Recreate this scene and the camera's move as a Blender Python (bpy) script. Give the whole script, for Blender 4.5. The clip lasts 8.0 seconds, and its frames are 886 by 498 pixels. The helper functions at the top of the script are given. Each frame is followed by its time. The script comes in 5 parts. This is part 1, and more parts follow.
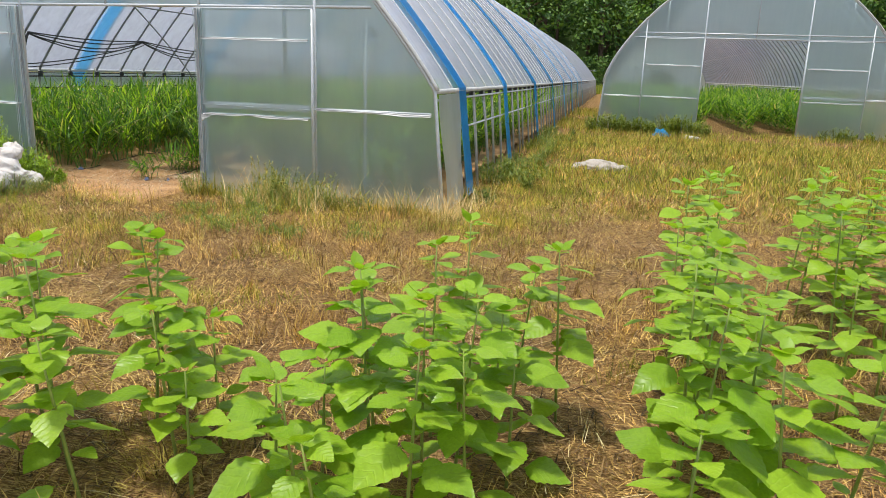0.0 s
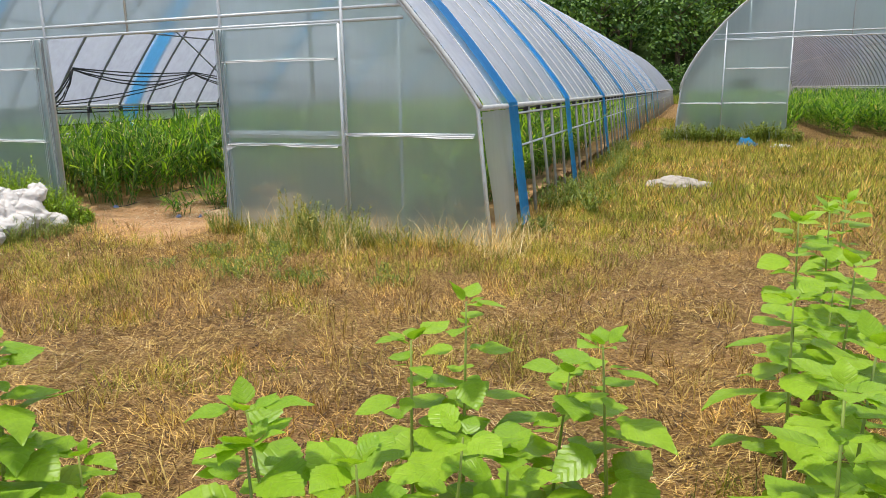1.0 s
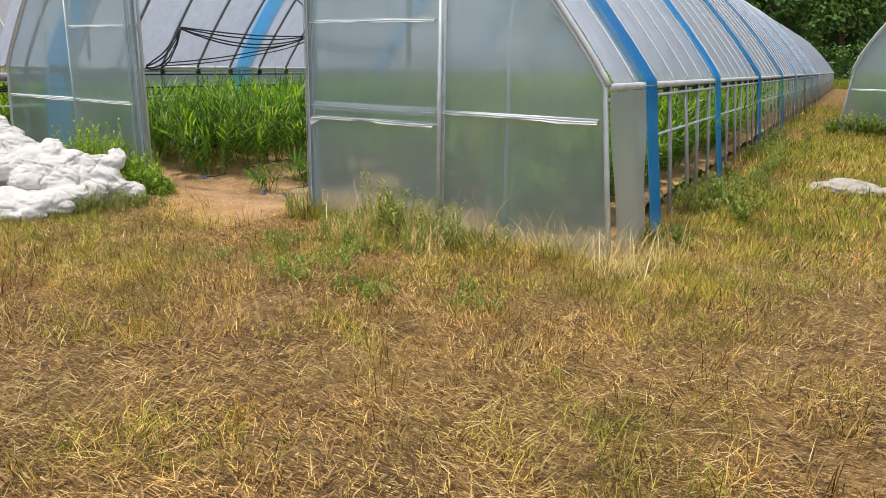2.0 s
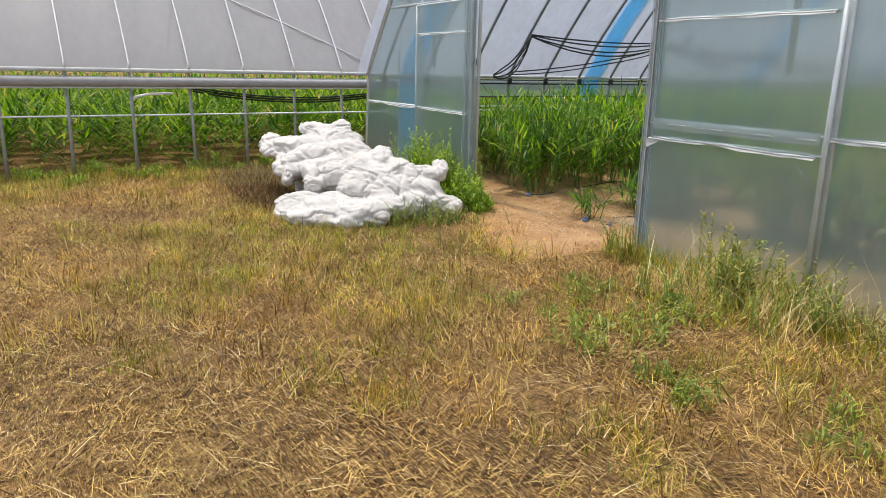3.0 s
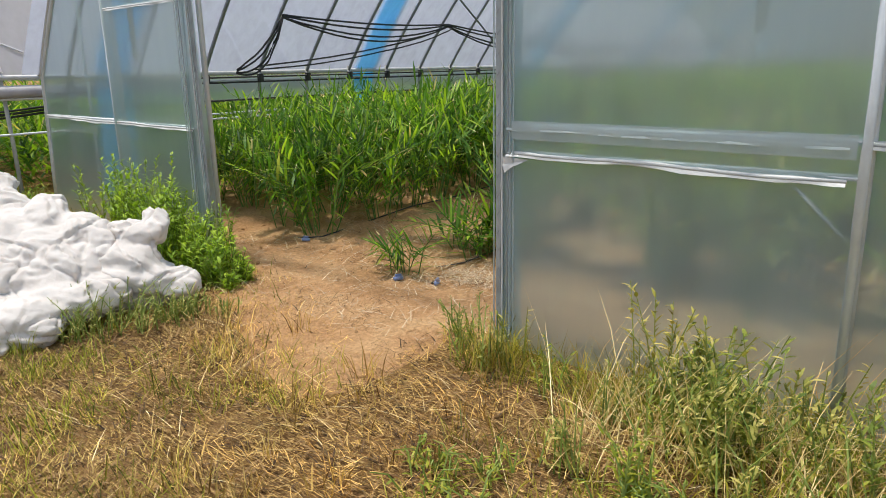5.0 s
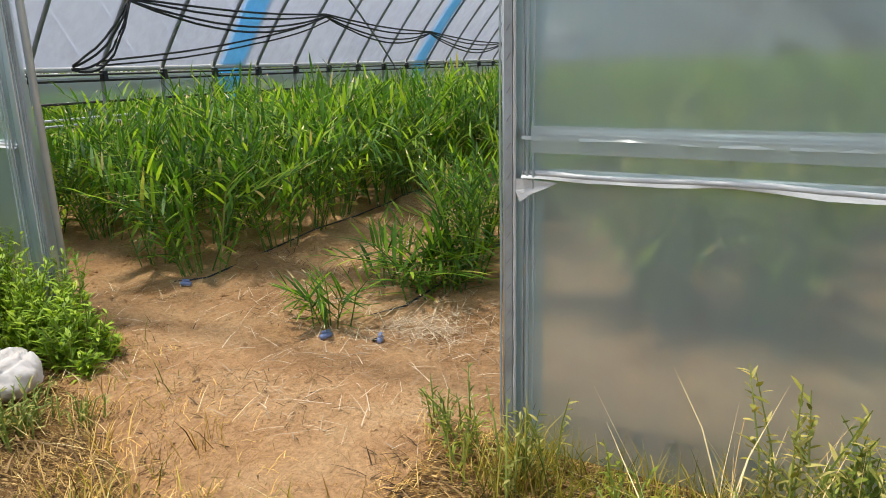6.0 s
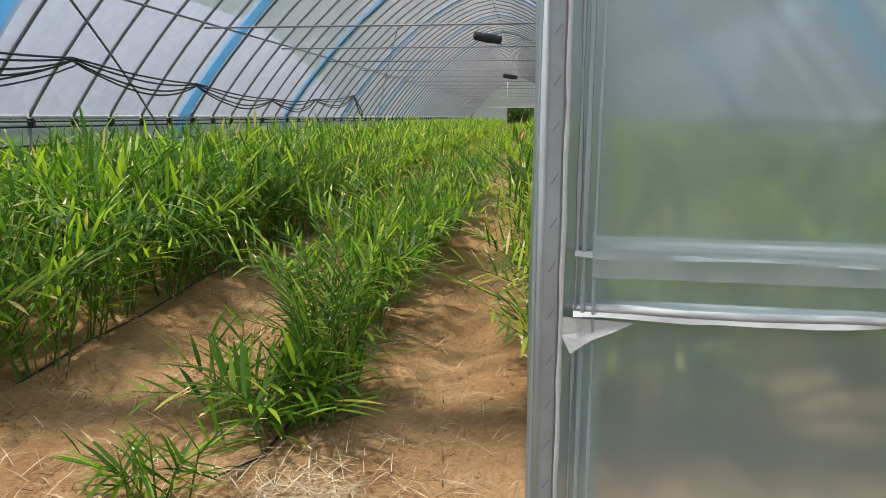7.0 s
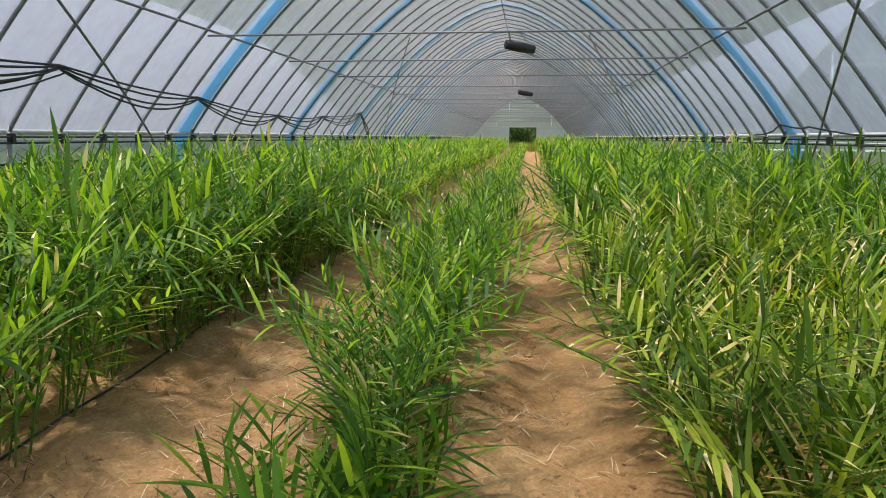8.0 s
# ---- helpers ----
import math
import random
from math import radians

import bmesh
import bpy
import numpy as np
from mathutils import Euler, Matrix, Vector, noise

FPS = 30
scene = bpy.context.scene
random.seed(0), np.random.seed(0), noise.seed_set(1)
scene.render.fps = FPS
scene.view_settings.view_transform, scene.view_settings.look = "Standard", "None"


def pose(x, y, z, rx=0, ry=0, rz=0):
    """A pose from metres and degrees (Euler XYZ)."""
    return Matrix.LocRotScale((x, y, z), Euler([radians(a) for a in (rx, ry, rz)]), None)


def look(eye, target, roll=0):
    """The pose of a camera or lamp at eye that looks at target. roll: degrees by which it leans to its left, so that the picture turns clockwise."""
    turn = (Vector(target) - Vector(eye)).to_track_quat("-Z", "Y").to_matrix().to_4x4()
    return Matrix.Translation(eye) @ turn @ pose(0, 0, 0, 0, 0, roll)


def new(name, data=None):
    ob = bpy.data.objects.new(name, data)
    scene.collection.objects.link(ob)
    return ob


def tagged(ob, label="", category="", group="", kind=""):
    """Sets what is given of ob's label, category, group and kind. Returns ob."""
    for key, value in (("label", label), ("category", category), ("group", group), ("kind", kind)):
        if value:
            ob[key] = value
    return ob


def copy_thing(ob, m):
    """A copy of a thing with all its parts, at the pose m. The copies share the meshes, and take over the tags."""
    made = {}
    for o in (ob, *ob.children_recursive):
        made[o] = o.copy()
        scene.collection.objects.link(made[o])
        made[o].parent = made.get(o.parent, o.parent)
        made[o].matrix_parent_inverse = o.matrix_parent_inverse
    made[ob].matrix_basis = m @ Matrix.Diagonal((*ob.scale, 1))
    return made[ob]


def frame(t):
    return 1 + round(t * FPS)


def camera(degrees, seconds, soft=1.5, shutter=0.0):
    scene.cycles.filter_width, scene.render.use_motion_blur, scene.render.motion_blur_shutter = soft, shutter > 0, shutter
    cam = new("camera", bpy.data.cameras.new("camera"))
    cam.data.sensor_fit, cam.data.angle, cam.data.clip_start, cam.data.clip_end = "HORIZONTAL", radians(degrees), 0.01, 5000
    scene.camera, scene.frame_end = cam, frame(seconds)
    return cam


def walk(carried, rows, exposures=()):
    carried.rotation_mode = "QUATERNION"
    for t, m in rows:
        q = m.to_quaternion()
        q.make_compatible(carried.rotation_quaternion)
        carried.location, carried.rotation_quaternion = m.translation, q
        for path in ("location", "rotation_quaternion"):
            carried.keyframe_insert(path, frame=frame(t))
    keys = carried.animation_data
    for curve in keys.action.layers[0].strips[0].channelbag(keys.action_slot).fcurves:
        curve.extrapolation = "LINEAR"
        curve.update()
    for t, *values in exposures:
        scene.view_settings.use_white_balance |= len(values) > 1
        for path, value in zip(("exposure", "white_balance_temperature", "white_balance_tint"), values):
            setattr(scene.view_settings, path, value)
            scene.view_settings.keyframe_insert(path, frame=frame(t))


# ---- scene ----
# camera: seconds, eye, point looked at, lean
cam = camera(63.8, 8.0, soft=0.9)
PATH = [
    (0, (5.656, -7.318, 1.42), (5.224, -5.426, 0.939), 2.0),
    (0.5, (5.686, -6.812, 1.404), (5.155, -4.939, 0.947), -1.2),
    (1, (5.681, -6.299, 1.384), (5.037, -4.456, 0.951), -0.9),
    (1.2, (5.639, -6.058, 1.39), (5.008, -4.205, 0.977), -0.7),
    (2.3, (5.277, -4.844, 1.364), (4.165, -3.284, 0.789), 1.4),
    (2.5, (5.172, -4.652, 1.365), (3.951, -3.19, 0.754), 1.4),
    (2.7, (5.001, -4.495, 1.337), (3.63, -3.159, 0.759), 1.8),
    (2.8, (4.917, -4.399, 1.332), (3.446, -3.147, 0.812), 1.9),
    (3, (4.802, -4.194, 1.348), (3.174, -3.142, 0.853), 1.3),
    (3.5, (4.353, -3.792, 1.337), (2.715, -2.741, 0.876), 1.6),
    (4, (3.892, -3.344, 1.291), (2.297, -2.22, 0.85), 2.5),
    (4.5, (3.391, -2.987, 1.256), (1.982, -1.642, 0.802), 1.2),
    (4.7, (3.201, -2.846, 1.261), (1.885, -1.416, 0.788), -0.0),
    (5.8, (2.159, -2.185, 1.216), (1.158, -0.532, 0.7), -1.6),
    (6, (1.978, -2.052, 1.21), (1.086, -0.335, 0.703), -1.5),
    (6.5, (1.531, -1.755, 1.224), (1.014, 0.127, 0.788), 0.5),
    (7, (1.177, -1.418, 1.238), (0.933, 0.533, 0.873), 0.1),
    (7.5, (0.921, -1.050, 1.270), (0.669, 0.907, 0.942), 0.2),
    (8, (0.736, -0.602, 1.197), (0.499, 1.36, 0.886), 0.2),
]
walk(cam, [(t, look(eye, target, roll)) for t, eye, target, roll in PATH],
     exposures=[(0.0, 0.26), (1.2, 0.24), (2.3, 0.17), (5.0, 0.15), (6.5, 0.19), (8.0, 0.25)])

# ---------------------------------------------------------------- light
SUN_EL, SUN_AZ = 76.0, 250.0          # degrees; azimuth clockwise from +y


def node(nt, kind, **inputs):
    n = nt.nodes.new(kind)
    for key, value in inputs.items():
        n.inputs[key.replace("_", " ")].default_value = value
    return n


world = bpy.data.worlds.new("World")
scene.world = world
world.use_nodes = True
wn = world.node_tree
wn.nodes.clear()
sky = wn.nodes.new("ShaderNodeTexSky")
sky.sky_type = "NISHITA"
sky.sun_disc = False
sky.sun_elevation = radians(SUN_EL)
sky.sun_rotation = radians(SUN_AZ)
sky.air_density, sky.dust_density, sky.ozone_density = 1.0, 1.5, 1.0
# drifting white cloud over the blue
tc = wn.nodes.new("ShaderNodeTexCoord")
cl = node(wn, "ShaderNodeTexNoise", Scale=1.6, Detail=6.0, Roughness=0.55, Distortion=0.4)
cr = wn.nodes.new("ShaderNodeValToRGB")
cr.color_ramp.elements[0].position, cr.color_ramp.elements[1].position = 0.42, 0.68
mixw = wn.nodes.new("ShaderNodeMix")
mixw.data_type = "RGBA"
mixw.inputs["B"].default_value = (9.5, 9.7, 10.2, 1)
bgw = node(wn, "ShaderNodeBackground", Strength=0.140)
wo = wn.nodes.new("ShaderNodeOutputWorld")
wn.links.new(tc.outputs["Generated"], cl.inputs["Vector"])
wn.links.new(cl.outputs["Fac"], cr.inputs["Fac"])
wn.links.new(cr.outputs["Color"], mixw.inputs["Factor"])
wn.links.new(sky.outputs["Color"], mixw.inputs["A"])
wn.links.new(mixw.outputs["Result"], bgw.inputs["Color"])
wn.links.new(bgw.outputs["Background"], wo.inputs["Surface"])

sun_data = bpy.data.lights.new("sun", "SUN")
sun_data.energy, sun_data.angle, sun_data.color = 3.4, radians(6.0), (1.0, 0.95, 0.87)
sun = new("sun", sun_data)
sun.matrix_world = look((20 * math.sin(radians(SUN_AZ)) * math.cos(radians(SUN_EL)),
                         20 * math.cos(radians(SUN_AZ)) * math.cos(radians(SUN_EL)),
                         20 * math.sin(radians(SUN_EL))), (0, 0, 0))

# ---------------------------------------------------------------- materials


def lin(c):
    """sRGB 0..255 to linear."""
    return tuple((v / 255 / 12.92) if v / 255 <= 0.04045 else ((v / 255 + 0.055) / 1.055) ** 2.4 for v in c) + (1.0,)


def ramp(nt, fac, stops):
    r = nt.nodes.new("ShaderNodeValToRGB")
    el = r.color_ramp.elements
    while len(el) < len(stops):
        el.new(0.5)
    for e, (p, c) in zip(el, stops):
        e.position, e.color = p, c
    nt.links.new(fac, r.inputs["Fac"])
    return r.outputs["Color"]


def blend(nt, fac, a, b, kind="MIX"):
    m = nt.nodes.new("ShaderNodeMix")
    m.data_type, m.blend_type = "RGBA", kind
    for sock, val in (("Factor", fac), ("A", a), ("B", b)):
        if hasattr(val, "links"):
            nt.links.new(val, m.inputs[sock])
        else:
            m.inputs[sock].default_value = val
    return m.outputs["Result"]


def noise_of(nt, scale, detail=4.0, rough=0.6, space="Object", distortion=0.0):
    t = nt.nodes.new("ShaderNodeTexCoord")
    n = node(nt, "ShaderNodeTexNoise", Scale=scale, Detail=detail, Roughness=rough, Distortion=distortion)
    nt.links.new(t.outputs[space], n.inputs["Vector"])
    return n.outputs["Fac"]


def start(name):
    m = bpy.data.materials.new(name)
    m.use_nodes = True
    nt = m.node_tree
    return m, nt, nt.nodes["Principled BSDF"], nt.nodes["Material Output"]


def bump(nt, bsdf, height, strength, distance):
    b = node(nt, "ShaderNodeBump", Strength=strength, Distance=distance)
    nt.links.new(height, b.inputs["Height"])
    nt.links.new(b.outputs["Normal"], bsdf.inputs["Normal"])


def leafy(name, dark, mid, light, dry=None, dry_from=0.9, rough=0.45, trans=0.35, vein=0.0, glow=(1.25, 1.25, 0.6, 1), patch=False):
    """Foliage: colour by leaf and by plant, with light coming through."""
    m, nt, p, out = start(name)
    g = nt.nodes.new("ShaderNodeNewGeometry")
    stops = [(0.0, dark), (0.45, mid), (0.8, light)]
    if dry:
        stops += [(dry_from, light), (min(dry_from + 0.02, 1.0), dry)]
    c = ramp(nt, g.outputs["Random Per Island"], stops)
    o = nt.nodes.new("ShaderNodeObjectInfo")
    c2 = ramp(nt, o.outputs["Random"], [(0.0, (0.8, 0.85, 0.8, 1)), (1.0, (1.15, 1.1, 1.0, 1))])
    c = blend(nt, 1.0, c, c2, "MULTIPLY")
    n = noise_of(nt, 14.0)
    c = blend(nt, 0.5, c, ramp(nt, n, [(0.25, (0.7, 0.72, 0.7, 1)), (0.75, (1.2, 1.2, 1.1, 1))]), "MULTIPLY")
    if patch:
        # broad patches: olive, bleached, rusty, rotted
        c = blend(nt, 1.0, c, ramp(nt, noise_of(nt, 0.9, 5.0, 0.65), [(0.38, (0.82, 0.92, 0.65, 1)), (0.5, (1.05, 1.05, 1.0, 1)), (0.64, (1.16, 1.03, 0.92, 1))]), "MULTIPLY")
        c = blend(nt, 1.0, c, ramp(nt, noise_of(nt, 2.6, 4.0, 0.6), [(0.36, (0.62, 0.58, 0.52, 1)), (0.50, (1.08, 1.06, 1.0, 1)), (0.66, (1.4, 1.35, 1.2, 1))]), "MULTIPLY")
    nt.links.new(c, p.inputs["Base Color"])
    p.inputs["Roughness"].default_value = rough
    p.inputs["Specular IOR Level"].default_value = 0.35
    if trans:
        tr = nt.nodes.new("ShaderNodeBsdfTranslucent")
        nt.links.new(blend(nt, 1.0, c, glow, "MULTIPLY"), tr.inputs["Color"])
        mx = nt.nodes.new("ShaderNodeMixShader")
        mx.inputs[0].default_value = trans
        nt.links.new(p.outputs[0], mx.inputs[1])
        nt.links.new(tr.outputs[0], mx.inputs[2])
        nt.links.new(mx.outputs[0], out.inputs["Surface"])
    if vein:
        # pale midrib and slanting side veins, puckered between, to the leaf's own scale
        tc = nt.nodes.new("ShaderNodeTexCoord")
        sep = nt.nodes.new("ShaderNodeSeparateXYZ")
        nt.links.new(tc.outputs["Object"], sep.inputs[0])

        def calc(op, a, k=None, k2=None):
            q = nt.nodes.new("ShaderNodeMath")
            q.operation = op
            for i, w in enumerate((a, k, k2)):
                if w is None:
                    continue
                if isinstance(w, (int, float)):
                    q.inputs[i].default_value = w
                else:
                    nt.links.new(w, q.inputs[i])
            return q.outputs[0]

        off = calc("ABSOLUTE", sep.outputs["Y"])
        run = calc("SUBTRACT", sep.outputs["X"], calc("MULTIPLY", off, 0.9))
        wave = calc("ABSOLUTE", calc("SINE", calc("ADD", calc("MULTIPLY", run, 19.0), calc("MULTIPLY", noise_of(nt, 4.0, 2.0), 1.2))))
        line = calc("MINIMUM", calc("MULTIPLY", wave, 3.0), calc("MULTIPLY", off, 45.0))
        line = calc("MINIMUM", line, 1.0)
        tone = ramp(nt, line, [(0.0, (1.14, 1.09, 1.15, 1)), (0.6, (1.0, 1.0, 1.0, 1)), (1.0, (0.98, 0.99, 0.98, 1))])
        c = blend(nt, 0.8, c, tone, "MULTIPLY")
        c = blend(nt, 0.7, c, ramp(nt, noise_of(nt, 3.0, 3.0), [(0.3, (0.82, 0.88, 0.8, 1)), (0.7, (1.25, 1.18, 1.15, 1))]), "MULTIPLY")
        nt.links.new(c, p.inputs["Base Color"])
        bump(nt, p, calc("MINIMUM", calc("MULTIPLY", wave, 1.8), 1.0), vein, 0.0012)
    return m


def film(name, see, rough, milk, gloss_rough=0.18, tint=(0.93, 0.97, 0.96, 1), blur=True, dirt=True, shine=0.05, graze=0.55, passing=0.55):
    """Polythene sheet: part see-through (blurred if asked), part milky, glossy on top."""
    m, nt, p, out = start(name)
    nt.nodes.remove(p)
    if blur:
        thru = node(nt, "ShaderNodeBsdfRefraction", Color=tint, Roughness=rough, IOR=1.02)
    else:
        thru = node(nt, "ShaderNodeBsdfTransparent", Color=tint)
    dif = node(nt, "ShaderNodeBsdfDiffuse", Color=milk)
    tra = node(nt, "ShaderNodeBsdfTranslucent", Color=milk)
    body = nt.nodes.new("ShaderNodeMixShader")
    body.inputs[0].default_value = passing
    nt.links.new(dif.outputs[0], body.inputs[1])
    nt.links.new(tra.outputs[0], body.inputs[2])
    fac = nt.nodes.new("ShaderNodeMath")
    fac.operation = "MULTIPLY_ADD"
    fac.inputs[1].default_value, fac.inputs[2].default_value = (0.30 if dirt else 0.05), 1 - see - (0.15 if dirt else 0.02)
    if dirt:
        # dust in clouds, run down in streaks by the rain
        tc = nt.nodes.new("ShaderNodeTexCoord")
        mp = node(nt, "ShaderNodeMapping", Scale=(9.0, 9.0, 0.7))
        nt.links.new(tc.outputs["Object"], mp.inputs["Vector"])
        st = node(nt, "ShaderNodeTexNoise", Scale=1.0, Detail=5.0, Roughness=0.65, Distortion=0.3)
        nt.links.new(mp.outputs[0], st.inputs["Vector"])
        mixed = nt.nodes.new("ShaderNodeMath")
        mixed.operation = "MULTIPLY_ADD"
        mixed.inputs[1].default_value = 0.9
        nt.links.new(st.outputs["Fac"], mixed.inputs[0])
        low = nt.nodes.new("ShaderNodeMath")
        low.operation = "SUBTRACT"
        nt.links.new(noise_of(nt, 1.3, 5.0, 0.6), low.inputs[0])
        low.inputs[1].default_value = 0.45
        nt.links.new(low.outputs[0], mixed.inputs[2])
        nt.links.new(mixed.outputs[0], fac.inputs[0])
    else:
        nt.links.new(noise_of(nt, 1.3, 5.0, 0.6), fac.inputs[0])
    mx = nt.nodes.new("ShaderNodeMixShader")
    nt.links.new(fac.outputs[0], mx.inputs[0])
    nt.links.new(thru.outputs[0], mx.inputs[1])
    nt.links.new(body.outputs[0], mx.inputs[2])
    gl = node(nt, "ShaderNodeBsdfGlossy", Roughness=gloss_rough)
    lw = node(nt, "ShaderNodeLayerWeight", Blend=0.5)
    pw = nt.nodes.new("ShaderNodeMath")
    pw.operation = "POWER"
    pw.inputs[1].default_value = 4.0
    nt.links.new(lw.outputs["Facing"], pw.inputs[0])
    fr = nt.nodes.new("ShaderNodeMath")
    fr.operation = "MULTIPLY_ADD"
    fr.inputs[1].default_value, fr.inputs[2].default_value = graze, shine
    nt.links.new(pw.outputs[0], fr.inputs[0])
    b = node(nt, "ShaderNodeBump", Strength=0.25, Distance=0.02)
    nt.links.new(noise_of(nt, 2.2, 3.0, 0.5, distortion=0.6), b.inputs["Height"])
    for s in (gl, dif):
        nt.links.new(b.outputs["Normal"], s.inputs["Normal"])
    mg = nt.nodes.new("ShaderNodeMixShader")
    nt.links.new(fr.outputs[0], mg.inputs[0])
    nt.links.new(mx.outputs[0], mg.inputs[1])
    nt.links.new(gl.outputs[0], mg.inputs[2])
    nt.links.new(mg.outputs[0], out.inputs["Surface"])
    return m


def metal(name, color, rough, metallic=0.9, stain=0.4):
    m, nt, p, out = start(name)
    n = noise_of(nt, 9.0, 5.0)
    c = blend(nt, stain, color, ramp(nt, n, [(0.3, (0.35, 0.33, 0.30, 1)), (0.7, (0.9, 0.9, 0.9, 1))]), "MULTIPLY")
    nt.links.new(c, p.inputs["Base Color"])
    p.inputs["Metallic"].default_value, p.inputs["Roughness"].default_value = metallic, rough
    bump(nt, p, noise_of(nt, 60.0, 2.0), 0.2, 0.002)
    return m


def plain(name, color, rough=0.6, scale=6.0, amount=0.35, relief=0.15, dist=0.01):
    m, nt, p, out = start(name)
    n = noise_of(nt, scale, 6.0)
    c = blend(nt, amount, color, ramp(nt, n, [(0.3, (0.45, 0.45, 0.45, 1)), (0.7, (1.2, 1.2, 1.2, 1))]), "MULTIPLY")
    nt.links.new(c, p.inputs["Base Color"])
    p.inputs["Roughness"].default_value = rough
    bump(nt, p, noise_of(nt, scale * 5, 4.0), relief, dist)
    return m


# one galvanised metal: darkened as if backlit for bows, paler as if sunlit for stakes
M_STEEL = metal("shaded_galvanised_steel", (0.26, 0.27, 0.29, 1), 0.5, 0.45)
M_STAKE_LIT = metal("sunlit_stake", (0.40, 0.41, 0.39, 1), 0.6, 0.25, 0.45)
M_FRAME = metal("weathered_tube", (0.62, 0.66, 0.68, 1), 0.5, 0.35, 0.25)
M_GLINT_WIRE = plain("pale_glint_and_wire", (0.78, 0.76, 0.76, 1), 0.5, 10, 0.15)
M_CURTAIN = plain("grey_curtain", (0.33, 0.32, 0.33, 1), 0.6, 7, 0.3)
M_BLACK = plain("black_rubber", (0.02, 0.02, 0.022, 1), 0.5, 20, 0.3)
M_ROOF = film("roof_film", 0.42, 0.1, (0.66, 0.70, 0.83, 1), 0.25, tint=(0.78, 0.85, 0.97, 1), blur=False, graze=0.38, passing=0.42)
M_ROOF_OLD = film("old_roof_film", 0.10, 0.1, (0.60, 0.56, 0.60, 1), 0.35, blur=False)
M_WALL = film("door_film", 0.55, 0.72, (0.45, 0.57, 0.58, 1), 0.14, tint=(0.77, 0.86, 0.84, 1), shine=0.08)
M_GABLE = film("end_wall_film", 0.30, 0.4, (0.62, 0.70, 0.68, 1), 0.2)
M_ROLL = plain("bunched_film", (0.54, 0.55, 0.54, 1), 0.4, 7, 0.35, 0.25, 0.012)
M_FLAP = film("weathered_film", 0.22, 0.5, (0.50, 0.52, 0.49, 1), 0.3)
M_CHANNEL = metal("dull_channel", (0.40, 0.44, 0.46, 1), 0.55, 0.4, 0.5)
M_WRAP = film("wrapped_film", 0.52, 0.5, (0.42, 0.50, 0.53, 1), 0.16, tint=(0.80, 0.88, 0.88, 1), shine=0.10)
M_FOLD = film("folded_film", 0.25, 0.5, (0.55, 0.62, 0.64, 1), 0.2)
M_STRAP = leafy("blue_strap", lin((20, 130, 215)), lin((25, 140, 225)), lin((35, 150, 235)), rough=0.4, trans=0.72, glow=(26.0, 2.6, 1.32, 1))
M_FLEECE = plain("white_fleece", (0.60, 0.565, 0.53, 1), 0.9, 5, 0.15, 0.4, 0.010)
M_FLEECE.node_tree.nodes["Principled BSDF"].inputs["Subsurface Weight"].default_value = 0.5
M_FLEECE.node_tree.nodes["Principled BSDF"].inputs["Subsurface Radius"].default_value = (0.05, 0.042, 0.038)
M_SACK = plain("dirty_sack", (0.42, 0.37, 0.30, 1), 0.6, 6, 0.4, 0.5, 0.012)
M_TAP = plain("blue_plastic", lin((125, 145, 190)), 0.45, 30, 0.4)

M_GINGER = leafy("ginger_leaf", (0.042, 0.115, 0.016, 1), (0.125, 0.285, 0.028, 1), (0.36, 0.54, 0.05, 1),
                 (0.70, 0.58, 0.26, 1), 0.955, rough=0.5, trans=0.5)
M_GINGER_DRY = leafy("yellowing_ginger_leaf", (0.06, 0.12, 0.016, 1), (0.17, 0.30, 0.028, 1), (0.46, 0.56, 0.06, 1),
                     (0.74, 0.60, 0.28, 1), 0.92, rough=0.55, trans=0.45)
M_GSTEM = leafy("ginger_stem", (0.05, 0.12, 0.02, 1), (0.09, 0.18, 0.03, 1), (0.16, 0.22, 0.06, 1), trans=0.0)
M_PERILLA = leafy("perilla_leaf", (0.085, 0.205, 0.016, 1), (0.20, 0.385, 0.025, 1), (0.40, 0.55, 0.044, 1),
                  (0.60, 0.58, 0.06, 1), 0.95, rough=0.36, trans=0.4, vein=0.6)
M_PSTEM = leafy("perilla_stem", (0.15, 0.22, 0.04, 1), (0.22, 0.30, 0.06, 1), (0.28, 0.34, 0.09, 1), trans=0.0)
M_STRAW = leafy("dry_grass", (0.12, 0.06, 0.022, 1), (0.47, 0.29, 0.095, 1), (0.82, 0.59, 0.26, 1), rough=0.7, trans=0.25, patch=True)
M_LITTER = leafy("brown_litter", (0.05, 0.028, 0.014, 1), (0.16, 0.09, 0.04, 1), (0.36, 0.22, 0.10, 1), rough=0.85, trans=0.0)
M_DEAD = leafy("dead_straw", (0.28, 0.20, 0.14, 1), (0.56, 0.44, 0.33, 1), (0.80, 0.68, 0.54, 1), rough=0.7, trans=0.1)
M_PALE = leafy("bleached_straw", (0.55, 0.38, 0.15, 1), (0.78, 0.60, 0.30, 1), (0.92, 0.78, 0.48, 1), rough=0.55, trans=0.1)
M_GRASS = leafy("green_grass", (0.085, 0.12, 0.018, 1), (0.31, 0.32, 0.045, 1), (0.60, 0.53, 0.13, 1), rough=0.6, trans=0.3, patch=True)
M_DEADWEED = leafy("dead_weed", (0.08, 0.055, 0.03, 1), (0.20, 0.14, 0.075, 1), (0.40, 0.30, 0.16, 1), rough=0.8, trans=0.1)
M_DUSTY = leafy("dusty_weed_leaf", (0.15, 0.165, 0.03, 1), (0.30, 0.295, 0.06, 1), (0.52, 0.46, 0.16, 1), rough=0.6, trans=0.25)
